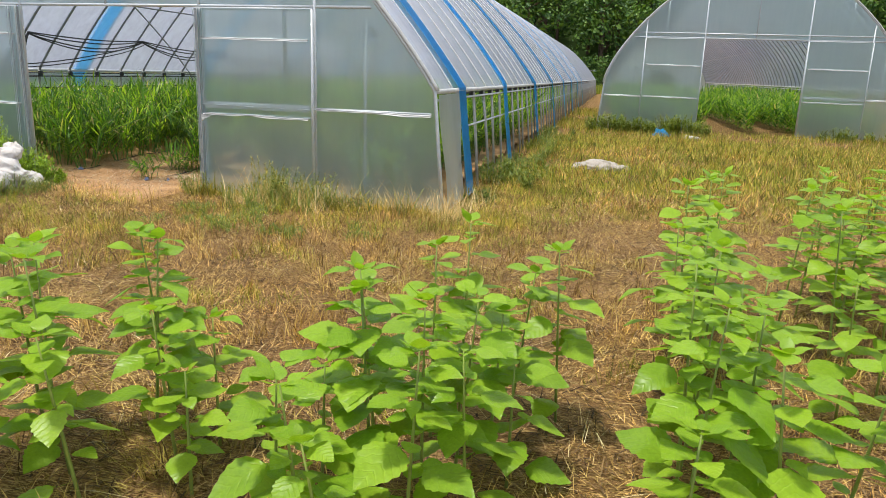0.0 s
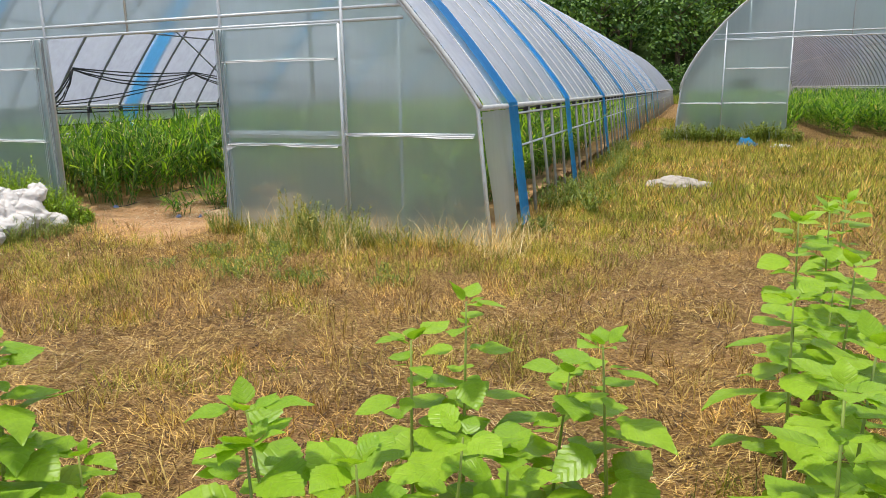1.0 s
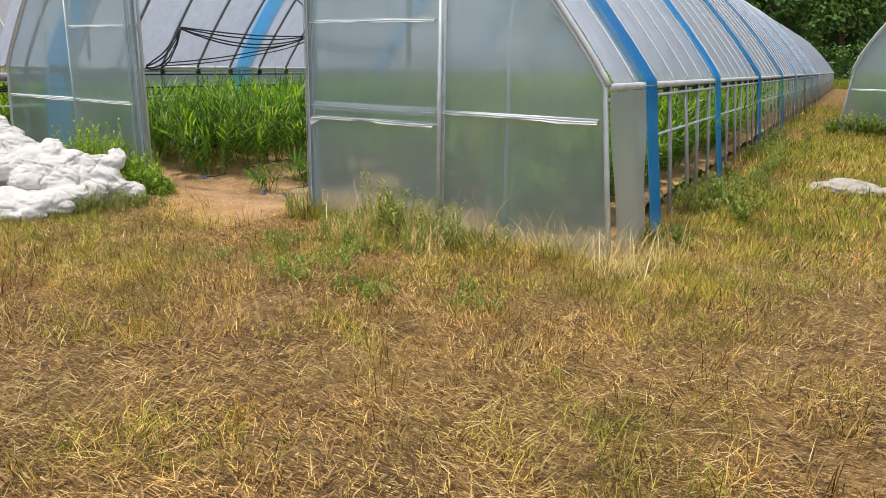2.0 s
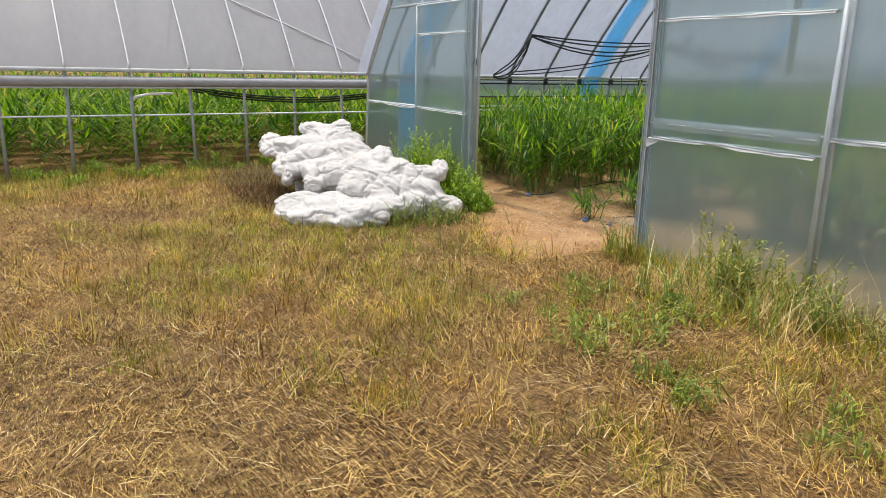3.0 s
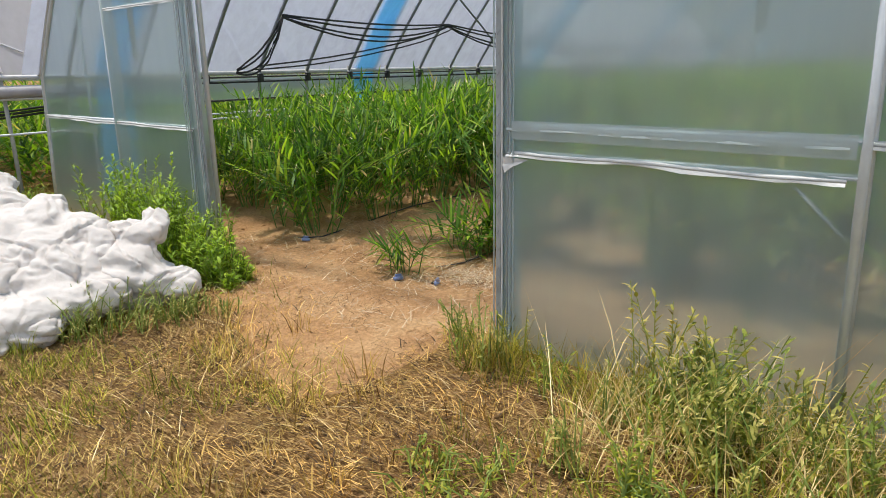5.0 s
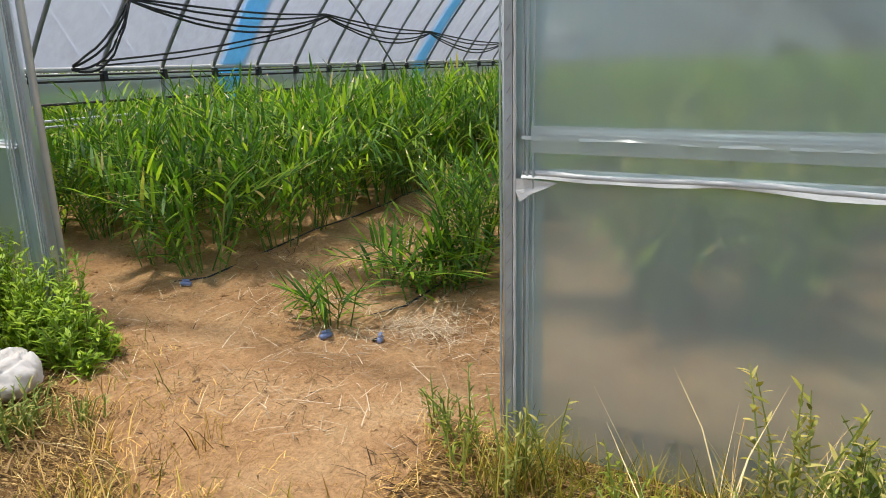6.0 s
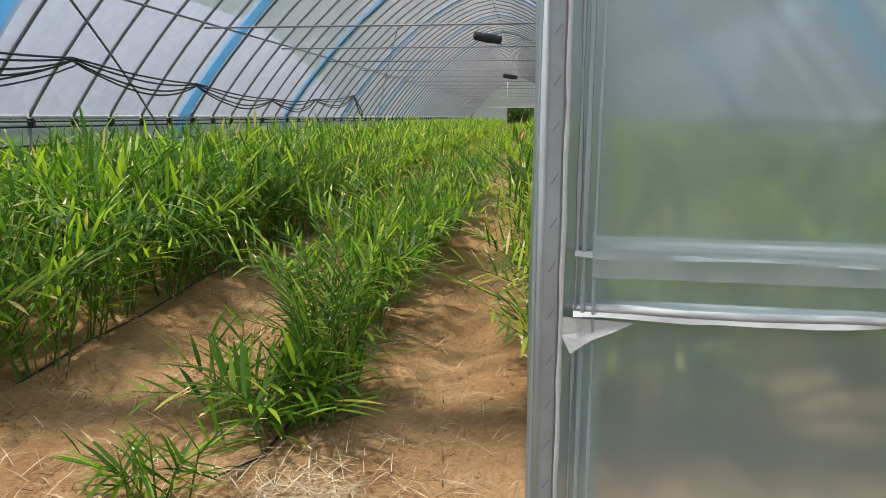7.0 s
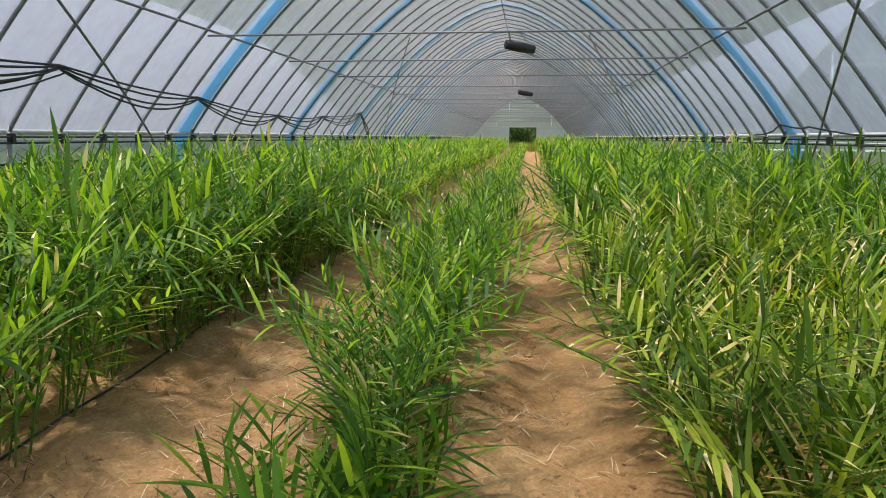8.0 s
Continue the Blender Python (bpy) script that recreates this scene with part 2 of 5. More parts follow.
M_BRIGHT = leafy("bright_weed_leaf", (0.16, 0.27, 0.025, 1), (0.29, 0.45, 0.04, 1), (0.46, 0.60, 0.07, 1), rough=0.5, trans=0.35)
M_LOWWEED = leafy("ground_weed_leaf", (0.15, 0.20, 0.02, 1), (0.28, 0.33, 0.03, 1), (0.44, 0.43, 0.06, 1), rough=0.5, trans=0.3)
M_WEED = leafy("weed_leaf", (0.09, 0.14, 0.02, 1), (0.19, 0.25, 0.035, 1), (0.33, 0.37, 0.065, 1), rough=0.5, trans=0.3)
M_TREE = leafy("tree_leaf", (0.03, 0.08, 0.02, 1), (0.07, 0.16, 0.03, 1), (0.16, 0.28, 0.05, 1), rough=0.5, trans=0.25)
M_BARK = plain("bark", (0.10, 0.07, 0.05, 1), 0.9, 5, 0.5, 0.6, 0.05)


def soil_material(name, stops, fine, patch, straw=None):
    m, nt, p, out = start(name)
    a = noise_of(nt, patch, 6.0, 0.65)
    b = noise_of(nt, fine, 5.0, 0.7)
    c = ramp(nt, a, stops)
    c = blend(nt, 0.65, c, ramp(nt, b, [(0.3, (0.55, 0.52, 0.5, 1)), (0.7, (1.2, 1.18, 1.15, 1))]), "MULTIPLY")
    if straw:
        # matted straw pressed into the soil: thin fibres lying in four directions
        tc = nt.nodes.new("ShaderNodeTexCoord")
        for k, turn in enumerate((0.3, 1.1, 1.9, 2.7)):
            mp = node(nt, "ShaderNodeMapping", Location=(k * 3.1, k * 1.7, 0), Rotation=(0, 0, turn), Scale=(19.0, 130.0, 1.0))
            nt.links.new(tc.outputs["Object"], mp.inputs["Vector"])
            nz = node(nt, "ShaderNodeTexNoise", Scale=1.0, Detail=3.0, Roughness=0.55, Distortion=1.3)
            nt.links.new(mp.outputs[0], nz.inputs["Vector"])
            mask = ramp(nt, nz.outputs["Fac"], [(0.54, (0, 0, 0, 1)), (0.63, (1, 1, 1, 1))])
            c = blend(nt, mask, c, straw[k])
            if k < 2:
                b = blend(nt, mask, b, (1, 1, 1, 1))
    nt.links.new(c, p.inputs["Base Color"])
    p.inputs["Roughness"].default_value = 0.95
    p.inputs["Specular IOR Level"].default_value = 0.15
    bump(nt, p, b, 0.9, 0.045)
    return m


M_FIELD = soil_material("field_soil", [(0.3, (0.12, 0.058, 0.02, 1)), (0.5, (0.31, 0.17, 0.065, 1)), (0.7, (0.52, 0.30, 0.135, 1))], 70, 1.5,
                        ((0.56, 0.34, 0.115, 1), (0.74, 0.48, 0.19, 1), (0.10, 0.055, 0.02, 1), (0.64, 0.42, 0.165, 1)))
M_SAND = soil_material("sandy_bed", [(0.28, (0.38, 0.205, 0.09, 1)), (0.5, (0.62, 0.365, 0.175, 1)), (0.75, (0.76, 0.50, 0.26, 1))], 44, 1.9)

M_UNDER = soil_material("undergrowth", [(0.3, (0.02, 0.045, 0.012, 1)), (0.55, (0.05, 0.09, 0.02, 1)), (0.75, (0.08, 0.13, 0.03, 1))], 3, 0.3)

# ---------------------------------------------------------------- mesh helpers


def raw(name, verts, faces, mat, parent=None, label="", smooth=False):
    """One mesh object from vertex and face lists."""
    me = bpy.data.meshes.new(name)
    me.from_pydata([tuple(v) for v in verts], [], faces)
    if smooth:
        me.polygons.foreach_set("use_smooth", [True] * len(me.polygons))
    me.materials.append(mat)
    ob = new(name, me)
    ob.parent = parent
    if label:
        tagged(ob, label)
    return ob


def big(name, verts, tris, mat, parent=None):
    """One mesh object from numpy vertices and triangles."""
    me = bpy.data.meshes.new(name)
    me.vertices.add(len(verts))
    me.vertices.foreach_set("co", np.asarray(verts, np.float32).ravel())
    me.loops.add(tris.size)
    me.loops.foreach_set("vertex_index", np.asarray(tris, np.int32).ravel())
    me.polygons.add(len(tris))
    me.polygons.foreach_set("loop_start", np.arange(0, tris.size, 3, dtype=np.int32))
    me.update(calc_edges=True)
    me.materials.append(mat)
    ob = new(name, me)
    ob.parent = parent
    return ob


def tube_geo(path, r, n=6, closed_ends=True):
    """Vertices and faces of a round tube along a path."""
    pts = [Vector(p) for p in path]
    verts, faces = [], []
    up = Vector((0.13, 0.31, 0.94))
    for i, p in enumerate(pts):
        d = (pts[min(i + 1, len(pts) - 1)] - pts[max(i - 1, 0)]).normalized()
        a = d.cross(up)
        if a.length < 0.2:
            a = d.cross(Vector((1, 0, 0)))
        a.normalize()
        b = d.cross(a)
        for k in range(n):
            w = 2 * math.pi * k / n
            rr = r if isinstance(r, (int, float)) else r[i]
            verts.append(p + rr * (math.cos(w) * a + math.sin(w) * b))
    for i in range(len(pts) - 1):
        for k in range(n):
            faces.append((i * n + k, i * n + (k + 1) % n, (i + 1) * n + (k + 1) % n, (i + 1) * n + k))
    if closed_ends:
        faces.append(tuple(range(n - 1, -1, -1)))
        faces.append(tuple((len(pts) - 1) * n + k for k in range(n)))
    return verts, faces


def tube(name, path, r, mat, parent=None, n=6, label=""):
    v, f = tube_geo(path, r, n)
    return raw(name, v, f, mat, parent, label, smooth=True)


def box_geo(x0, x1, y0, y1, z0, z1, c=0.0):
    bm = bmesh.new()
    bmesh.ops.create_cube(bm, size=1.0)
    for v in bm.verts:
        v.co = ((x0 + x1) / 2 + v.co.x * (x1 - x0), (y0 + y1) / 2 + v.co.y * (y1 - y0), (z0 + z1) / 2 + v.co.z * (z1 - z0))
    if c:
        bmesh.ops.bevel(bm, geom=list(bm.edges), offset=c, segments=2, affect="EDGES")
    return bm


def part(name, bm, mat, parent=None, label=""):
    me = bpy.data.meshes.new(name)
    bm.to_mesh(me)
    bm.free()
    me.materials.append(mat)
    ob = new(name, me)
    ob.parent = parent
    if label:
        tagged(ob, label)
    return ob


def thing(name, label, category, place=(0, 0, 0), turn=0.0, group=""):
    ob = new(name)
    ob.empty_display_size = 0.2
    ob.location = place
    ob.rotation_euler = (0, 0, radians(turn))
    return tagged(ob, label, category, group)


# ---------------------------------------------------------------- ground


def hills(x, y):
    return 0.035 * noise.noise((x * 0.35, y * 0.35, 0)) + 0.018 * noise.noise((x * 1.6, y * 1.6, 3))


PATHS_A = (-1.92, -0.60, 0.83, 2.25)


def bed_height(x, y):
    """Soil inside the middle tunnel: raised beds with trodden paths between."""
    z = 0.05
    for c in PATHS_A:
        z -= 0.075 * math.exp(-((x - c) / 0.24) ** 2)
    z += 0.04 * noise.noise((x * 2.3, y * 2.3, 7)) + 0.036 * noise.noise((x * 7, y * 7, 9)) + 0.020 * abs(noise.noise((x * 15, y * 15, 4)))
    edge = min(1.0, max(0.0, (y - 0.6) / 1.2))
    return z * edge + (1 - edge) * (-0.025 + 0.10 * math.exp(-(((x + 1.2) ** 2 + y ** 2) / 0.12)) + 0.03 * noise.noise((x * 1.5, y * 1.5, 2)) + 0.022 * noise.noise((x * 6, y * 6, 2)) + 0.014 * abs(noise.noise((x * 15, y * 15, 4))))


def grid(name, xs, ys, zf, mat, label):
    nx, ny = len(xs), len(ys)
    verts = [(x, y, zf(x, y)) for y in ys for x in xs]
    faces = [(j * nx + i, j * nx + i + 1, (j + 1) * nx + i + 1, (j + 1) * nx + i) for j in range(ny - 1) for i in range(nx - 1)]
    ob = raw(name, verts, faces, mat, smooth=True)
    return tagged(ob, label, kind="structure")


def ext(a, b, step, out):
    mid = list(np.arange(a, b + 1e-6, step))
    return [a - d for d in out[::-1]] + mid + [b + d for d in out]


far = [1, 3, 7, 15, 30, 60, 120, 250, 600]
grid("ground", ext(-14, 16, 0.3, far), ext(-10, 20, 0.3, far), lambda x, y: (-0.25 if abs(x) < 3.6 and 0.15 < y < 57.6 else hills(x, y)) if abs(x) < 20 and abs(y) < 60 else 0.0,
     M_FIELD, "mown field of dry straw and pale soil")


xs = list(np.arange(-3.85, -2.0, 0.1)) + list(np.arange(-2.0, 2.0, 0.035)) + list(np.arange(2.0, 3.86, 0.1))
ys = list(np.arange(-1.6, 0, 0.08)) + list(np.arange(0, 3, 0.03)) + list(np.arange(3, 7, 0.05)) + list(np.arange(7, 12, 0.12)) + list(np.arange(12, 58.2, 0.6))


def floor_z(x, y):
    inner = bed_height(x, y) + 0.015
    if y > 0.6:
        return inner
    # tongue of sand spilling through the doorway
    k = max(0.0, 1 - abs(x - 0.05) / 1.3)
    rag = 0.35 * noise.noise((x * 2.2, y * 1.5, 5)) + 0.12 * noise.noise((x * 8, y * 8, 1))
    outer = max(hills(x, y), bed_height(x, y) - 0.1 * max(0.0, -y - 0.3)) + 0.02 - max(0.0, -y - 0.22 - min(0.35 + 0.49 * x, 0.72) + 0.5 * rag) * 0.16
    w = min(1.0, max(0.0, (y + 0.3) / 0.9))
    w = w * w * (3 - 2 * w)
    return inner * w + outer * (1 - w) - (0.12 * (1 - min(1.0, k * 3.0)) if y < 0.1 else 0.0)


grid("floor", xs, ys, floor_z, M_SAND, "reddish sandy planting beds with trodden paths")

# ---------------------------------------------------------------- tunnels
HALF, EAVE, RISE, BEND, BULGE = 3.89, 1.23, 3.12, 1.6, 0.95
SPLAY = 0.12


def arch_z(x, half=HALF):
    return EAVE + RISE * (1 - (min(abs(x), half) / half) ** BEND) ** BULGE


def arch_path(half=HALF, n=26):
    """Points up one leg, over the bow and down the other."""
    pts = [(-half - SPLAY, 0.0), (-half - SPLAY * 0.5, EAVE * 0.5), (-half, EAVE)]
    for i in range(1, n):
        x = -half * math.cos(math.pi * i / n)
        pts.append((x, arch_z(x)))
    return pts + [(half, EAVE), (half + SPLAY * 0.5, EAVE * 0.5), (half + SPLAY, 0.0)]


def roof_mesh(y0, y1, ribs, parent, mat=None):
    """Film over the bows, drawn in a little between them."""
    prof = arch_path()[2:-2]
    ys2 = sorted(set([y0, y1] + [round(r + d, 3) for r in ribs for d in (0.0, 0.233, 0.467) if y0 < r + d < y1]))
    verts, faces = [], []
    rs = np.array(ribs)
    for y in ys2:
        gap = np.min(np.abs(rs - y))
        sag = 0.020 * min(1.0, gap / 0.2)
        for i, (x, z) in enumerate(prof):
            k = 1 - sag / 3.0
            w = 0.006 * noise.noise((x * 1.5, y * 1.2, 5))
            verts.append((x * k * 1.006, y, (z - 1.2) * k * 1.008 + 1.2 + w + 0.022))
    n = len(prof)
    for j in range(len(ys2) - 1):
        for i in range(n - 1):
            faces.append((j * n + i, j * n + i + 1, (j + 1) * n + i + 1, (j + 1) * n + i))
    ob = raw("roof_film", verts, faces, mat or M_ROOF, parent, "taut translucent polythene", smooth=True)
    ob.visible_shadow = False
    return ob


def strap_mesh(y, parent, width=0.37, tail=True):
    """Flat blue band laid over the film and hanging to the ground."""
    prof = [(x * 1.012, (z - 1.2) * 1.012 + 1.2 + 0.03) for x, z in arch_path()[2:-2]]
    if tail:
        prof = [(-HALF - 0.19, 0.03), (-HALF - 0.11, 0.7)] + prof + [(HALF + 0.11, 0.7), (HALF + 0.20, 0.03)]
    verts, faces = [], []
    for i, (x, z) in enumerate(prof):
        s = 0.02 * math.sin(i * 0.9 + y)
        for dy, lift in ((-width / 2, 0.0), (width / 2, 0.0), (width / 2, 0.004), (-width / 2, 0.004)):
            verts.append((x * (1 + lift / 4), y + dy + s, z + lift))
    for i in range(len(prof) - 1):
        for k in range(4):
            faces.append((i * 4 + k, i * 4 + (k + 1) % 4, (i + 1) * 4 + (k + 1) % 4, (i + 1) * 4 + k))
    return raw("strap", verts, faces, M_STRAP, parent, "wide blue tie-down strap")


def crumple(name, a, b, parent, r=0.011, seed=0, mat=None):
    """Film bunched along a clamping rail: a lumpy rope with a ragged lower hem."""
    rnd = random.Random(seed)
    a, b = Vector(a), Vector(b)
    n = max(8, int((b - a).length / 0.05))
    path = [a.lerp(b, i / n) + Vector((0, rnd.uniform(-0.003, 0.003), 0.008 * noise.noise((i * 0.13, seed, 7)))) for i in range(n + 1)]
    rad = [r * (0.95 + 0.45 * noise.noise((i * 0.35, seed, 3))) for i in range(len(path))]
    v, f = tube_geo(path, rad, 6)
    base = len(v)
    for i, p in enumerate(path):
        v.append(p + Vector((0, -0.012, -0.004)))
        v.append(p + Vector((0, -0.016 + rnd.uniform(-0.006, 0.006), -0.013 - 0.010 * noise.noise((i * 0.23, seed, 0)))))
    for i in range(len(path) - 1):
        f.append((base + 2 * i, base + 2 * i + 1, base + 2 * i + 3, base + 2 * i + 2))
    return raw(name, v, f, mat or M_ROLL, parent, "bunched white film edge", smooth=True)


def sheet(name, outline, parent, mat, y=0.0, wave=0.006, step=0.18, skew=0.0):
    """Upright film panel: outline is (x, z0, z1) columns."""
    verts, faces = [], []
    rows = 12
    for x, z0, z1 in outline:
        for k in range(rows + 1):
            z = z0 + (z1 - z0) * k / rows
            w = wave * (noise.noise((x * 2.1, z * 2.1, 4)) + 0.5 * noise.noise((x * 5, z * 1.5, 8)))
            verts.append((x, y + skew * x + w, z))
    for i in range(len(outline) - 1):
        for k in range(rows):
            a = i * (rows + 1) + k
            faces.append((a, a + rows + 1, a + rows + 2, a + 1))
    ob = raw(name, verts, faces, mat, parent, "hazy polythene panel", smooth=True)
    ob.visible_shadow = False
    return ob


def columns(x0, x1, z0, z1, step=0.15):
    n = max(2, int(abs(x1 - x0) / step))
    out = []
    for i in range(n + 1):
        x = x0 + (x1 - x0) * i / n
        out.append((x, z0(x) if callable(z0) else z0, z1(x) if callable(z1) else z1))
    return out


def sliding_door(x0, x1, top, parent, skew, rails, hinge, seed):
    """Leaf of a sliding film door: tube frame, film, clamped rails."""
    d = new("sliding_door")
    d.parent = parent
    tagged(d, "tube-framed sliding door of hazy film, pushed aside")
    yy = lambda x: skew * x - 0.07
    z0 = 0.03
    for x in (x0, x1):
        tube("upright", [(x, yy(x), z0), (x, yy(x), top)], 0.017, M_FRAME, d)
    for z in [z0 - 0.03, top] + list(rails):
        tube("rail", [(x0, yy(x0), z), (x1, yy(x1), z)], 0.013, M_FRAME, d)
    for i, z in enumerate(rails):
        crumple("film_edge", (x0 + 0.055, yy(x0) - 0.02, z), (x1 - 0.04, yy(x1) - 0.02, z - 0.01), d, 0.004 if 0.95 < z < 1.1 else 0.009, seed + i, M_FOLD if 0.95 < z < 1.1 else None)
        if 0.95 < z < 1.1:
            sheet("film_fold", columns(x0 + 0.085, x1 - 0.02, z - 0.05, z + 0.025), d, M_FOLD, -0.105, 0.004, skew=skew)
    # wrapped film on the closing side
    sheet("film", columns(x0 + 0.01, x1 - 0.01, z0, top), d, M_WALL, -0.085, 0.008, skew=skew)
    return d


def tunnel(label, place, y_far, rib0, straps, skew, door, lower, ribs_all=True, far_gable=True, group="polytunnels", turn=0.0, pitch=0.7, roof=None):
    """A polythene tunnel along +y from its facade at the local origin."""
    t = thing("polytunnel", label, "greenhouse", place, turn, group)
    ribs = []
    y = rib0
    while y < y_far:
        ribs.append(round(y, 3))
        y += pitch
    v, f = tube_geo([(x, 0.0, z) for x, z in arch_path() if z > EAVE - 0.02], 0.019, 6)
    first = raw("rib", v, f, M_STEEL, t, smooth=True)
    first.location.y = ribs[0]
    for y in ribs[1:]:
        ob = new("rib", first.data)
        ob.parent = t
        ob.location.y = y
    # driven stakes that carry the bows, none quite plumb
    rnd = random.Random(len(ribs))
    leg = None
    for y in ribs:
        for s in (-1, 1):
            if leg is None:
                leg = raw("stake", *tube_geo([(0, 0, 0.06), (0.004, 0.003, -0.6), (0, 0, -EAVE - 0.1)], 0.021, 6), M_STAKE_LIT, t, "bare galvanised stake", smooth=True)
            else:
                leg = new("stake", leg.data)
                leg.parent = t
            leg.location = (s * HALF, y, EAVE)
            leg.rotation_euler = (rnd.gauss(0, 0.012), rnd.gauss(0, 0.014) - s * (SPLAY if skew else 0.07) / EAVE, 0)
    roof_mesh(0.02, y_far, ribs, t, roof)
    for s in straps:
        strap_mesh(s, t)
    # purlins along the bows, clamp rails at the eaves and waist rails
    for x in (0.0, -2.93, 2.93):
        tube("purlin", [(x, ribs[0] - 0.3, arch_z(x) - 0.035), (x, y_far, arch_z(x) - 0.035)], 0.014, M_STEEL, t)
    for s in (-1, 1):
        for z, r, mt in ((EAVE + 0.0, 0.026, M_ROLL), (EAVE - 0.085, 0.013, M_FRAME)):
            tube("eave_rail", [(s * (HALF + 0.03), skew * s * HALF, z), (s * (HALF + 0.03), y_far, z)], r, mt, t)
        tube("waist_rail", [(s * (HALF + 0.045), 0.9 + skew * s * HALF, lower), (s * (HALF + 0.045), y_far, lower)], 0.012, M_FRAME, t)
    facade(t, skew, door)
    if far_gable:
        g = new("end_wall")
        g.parent = t
        g.location.y = y_far
        tagged(g, "film end wall with an open doorway")
        sheet("film", columns(-HALF, -1.0, 0.0, arch_z), g, M_GABLE)
        sheet("film", columns(1.22, HALF, 0.0, arch_z), g, M_GABLE)
        sheet("film", columns(-1.0, 1.22, 2.0, arch_z), g, M_GABLE)
        for x0, x1 in ((-3.1, -1.02), (1.25, 3.3)):
            sheet("door_film", columns(x0, x1, 0.05, 1.95), g, M_FOLD, -0.06)
        for x in (-1.0, 1.22, -2.0, 2.4):
            tube("post", [(x, 0, 0), (x, 0, arch_z(x))], 0.02, M_FRAME, g)
        tube("lintel", [(-HALF, 0, 2.0), (HALF, 0, 2.0)], 0.02, M_FRAME, g)
    return t


def facade(t, skew, door):
    """Front wall: bow, posts, rails, film panels and two sliding leaves."""
    w = new("front_wall")
    w.parent = t
    tagged(w, "front wall of hazy film on a tube frame")
    xl, xr, top, leaf, left = door
    yy = lambda x: skew * x
    bow = [(x, yy(x), z) for x, z in arch_path()]
    tube("bow", bow, 0.02, M_FRAME, w)
    # white clamped film edge along the bow
    edge = [(x * 1.008, yy(x) - 0.01, z + 0.012) for x, z in arch_path()[2:-2]]
    tube("film_edge", edge, 0.022, M_ROLL, w)
    for x in (xl, xr, xl - left, xr + leaf):
        tube("post", [(x, yy(x), 0), (x, yy(x), arch_z(x))], 0.019, M_FRAME, w)
    for x in (xr + 1.93, xl - 1.85):
        tube("post", [(x, yy(x) + 0.03, 0), (x, yy(x) + 0.03, arch_z(x))], 0.014, M_FRAME, w)
    for x in (0.0,):
        tube("post", [(x, yy(x), top), (x, yy(x), arch_z(x))], 0.014, M_FRAME, w)
    for x in (xr + 1.0, xl - 1.0):
        tube("brace", [(x, yy(x) + 0.05, 1.35), (x, yy(x) + 0.05, arch_z(x))], 0.02, M_FRAME, w)
    xe = HALF * (1 - ((top + 0.1 - EAVE) / RISE) ** (1 / BULGE)) ** (1 / BEND)
    for z in (top, top + 0.11):
        tube("lintel", [(-xe, yy(-xe), z), (xe, yy(xe), z)], 0.016, M_FRAME, w)
    for a, b, z in ((xr + leaf, HALF - 0.03, 1.0), (-HALF + 0.02, xl - left, 0.9)):
        tube("rail", [(a, yy(a), z), (b, yy(b), z)], 0.012, M_FRAME, w)
        crumple("film_edge", (a, yy(a) - 0.02, z), (b, yy(b) - 0.02, z - 0.02), w, seed=5)
    cap = lambda x: arch_z(x)
    sheet("film", columns(xr + leaf, HALF, 0.0, cap), w, M_WALL, 0.0, skew=skew)
    sheet("film", columns(-HALF, xl - left, 0.0, cap), w, M_WALL, 0.0, skew=skew)
    for s in (-1, 1):
        sheet("film", [(s * HALF, 0.0, EAVE), (s * (HALF + SPLAY * 0.5), 0.0, EAVE * 0.5), (s * (HALF + SPLAY), 0.0, 0.01)][::s], w, M_WALL, 0.0, skew=skew)
    sheet("film", columns(xr, xr + leaf, top, cap), w, M_WALL, 0.0, skew=skew)
    sheet("film", columns(xl - left, xl, top, cap), w, M_WALL, 0.0, skew=skew)
    sheet("film", columns(xl, xr, top, cap), w, M_WALL, 0.0, skew=skew)
    sliding_door(xr, xr + leaf, top - 0.03, t, skew, (0.90, 1.01, 1.70), "x0", 11)
    sliding_door(xl - left, xl, top - 0.03, t, skew, (0.90, 1.70), "x1", 23)
    return w


A = tunnel("long clear polythene tunnel with an open front door", (0, 0, 0), 58.0, 0.429, [0.9, 4.25, 8.65, 13.1, 17.5, 21.9, 26.3, 30.7],
           -0.05, (-1.2, 1.2, 2.03, 1.37, 1.20), 0.80)
BULGE = 0.72                          # the neighbour's bows are rounder and taller
B = tunnel("neighbouring polythene tunnel with a wide open doorway", (9.22, 14.0, 0), 45.0, 0.5, [], 0.0, (-1.31, 1.31, 2.38, 1.55, 1.55), 0.8)
B.scale.z = 1.08
BULGE = 0.95
C = tunnel("polythene tunnel with rolled-up sides beside the field", (-8.52, -9.0, 0), 30.0, 0.15, [], 0.0, (-1.2, 1.2, 2.05, 1.4, 1.4), 0.70, pitch=0.69, roof=M_ROOF_OLD)
for k in range(1, 24):
    # added pale tubes draw light lines along the bows, and the grey rolled curtain under the eave
    y = 0.15 + 0.69 * k
    prof = [(x * 1.014, y, (z - 1.2) * 1.012 + 1.245) for x, z in arch_path()[15:-2]]
    tube("rib_glint", prof, 0.011, M_GLINT_WIRE, C, n=5)
tube("rolled_curtain", [(HALF + 0.06, 0.2, EAVE - 0.13), (HALF + 0.07, 15.0, EAVE - 0.14), (HALF + 0.06, 30.0, EAVE - 0.13)], 0.055, M_CURTAIN, C, n=10, label="grey side curtain rolled up under the eave")
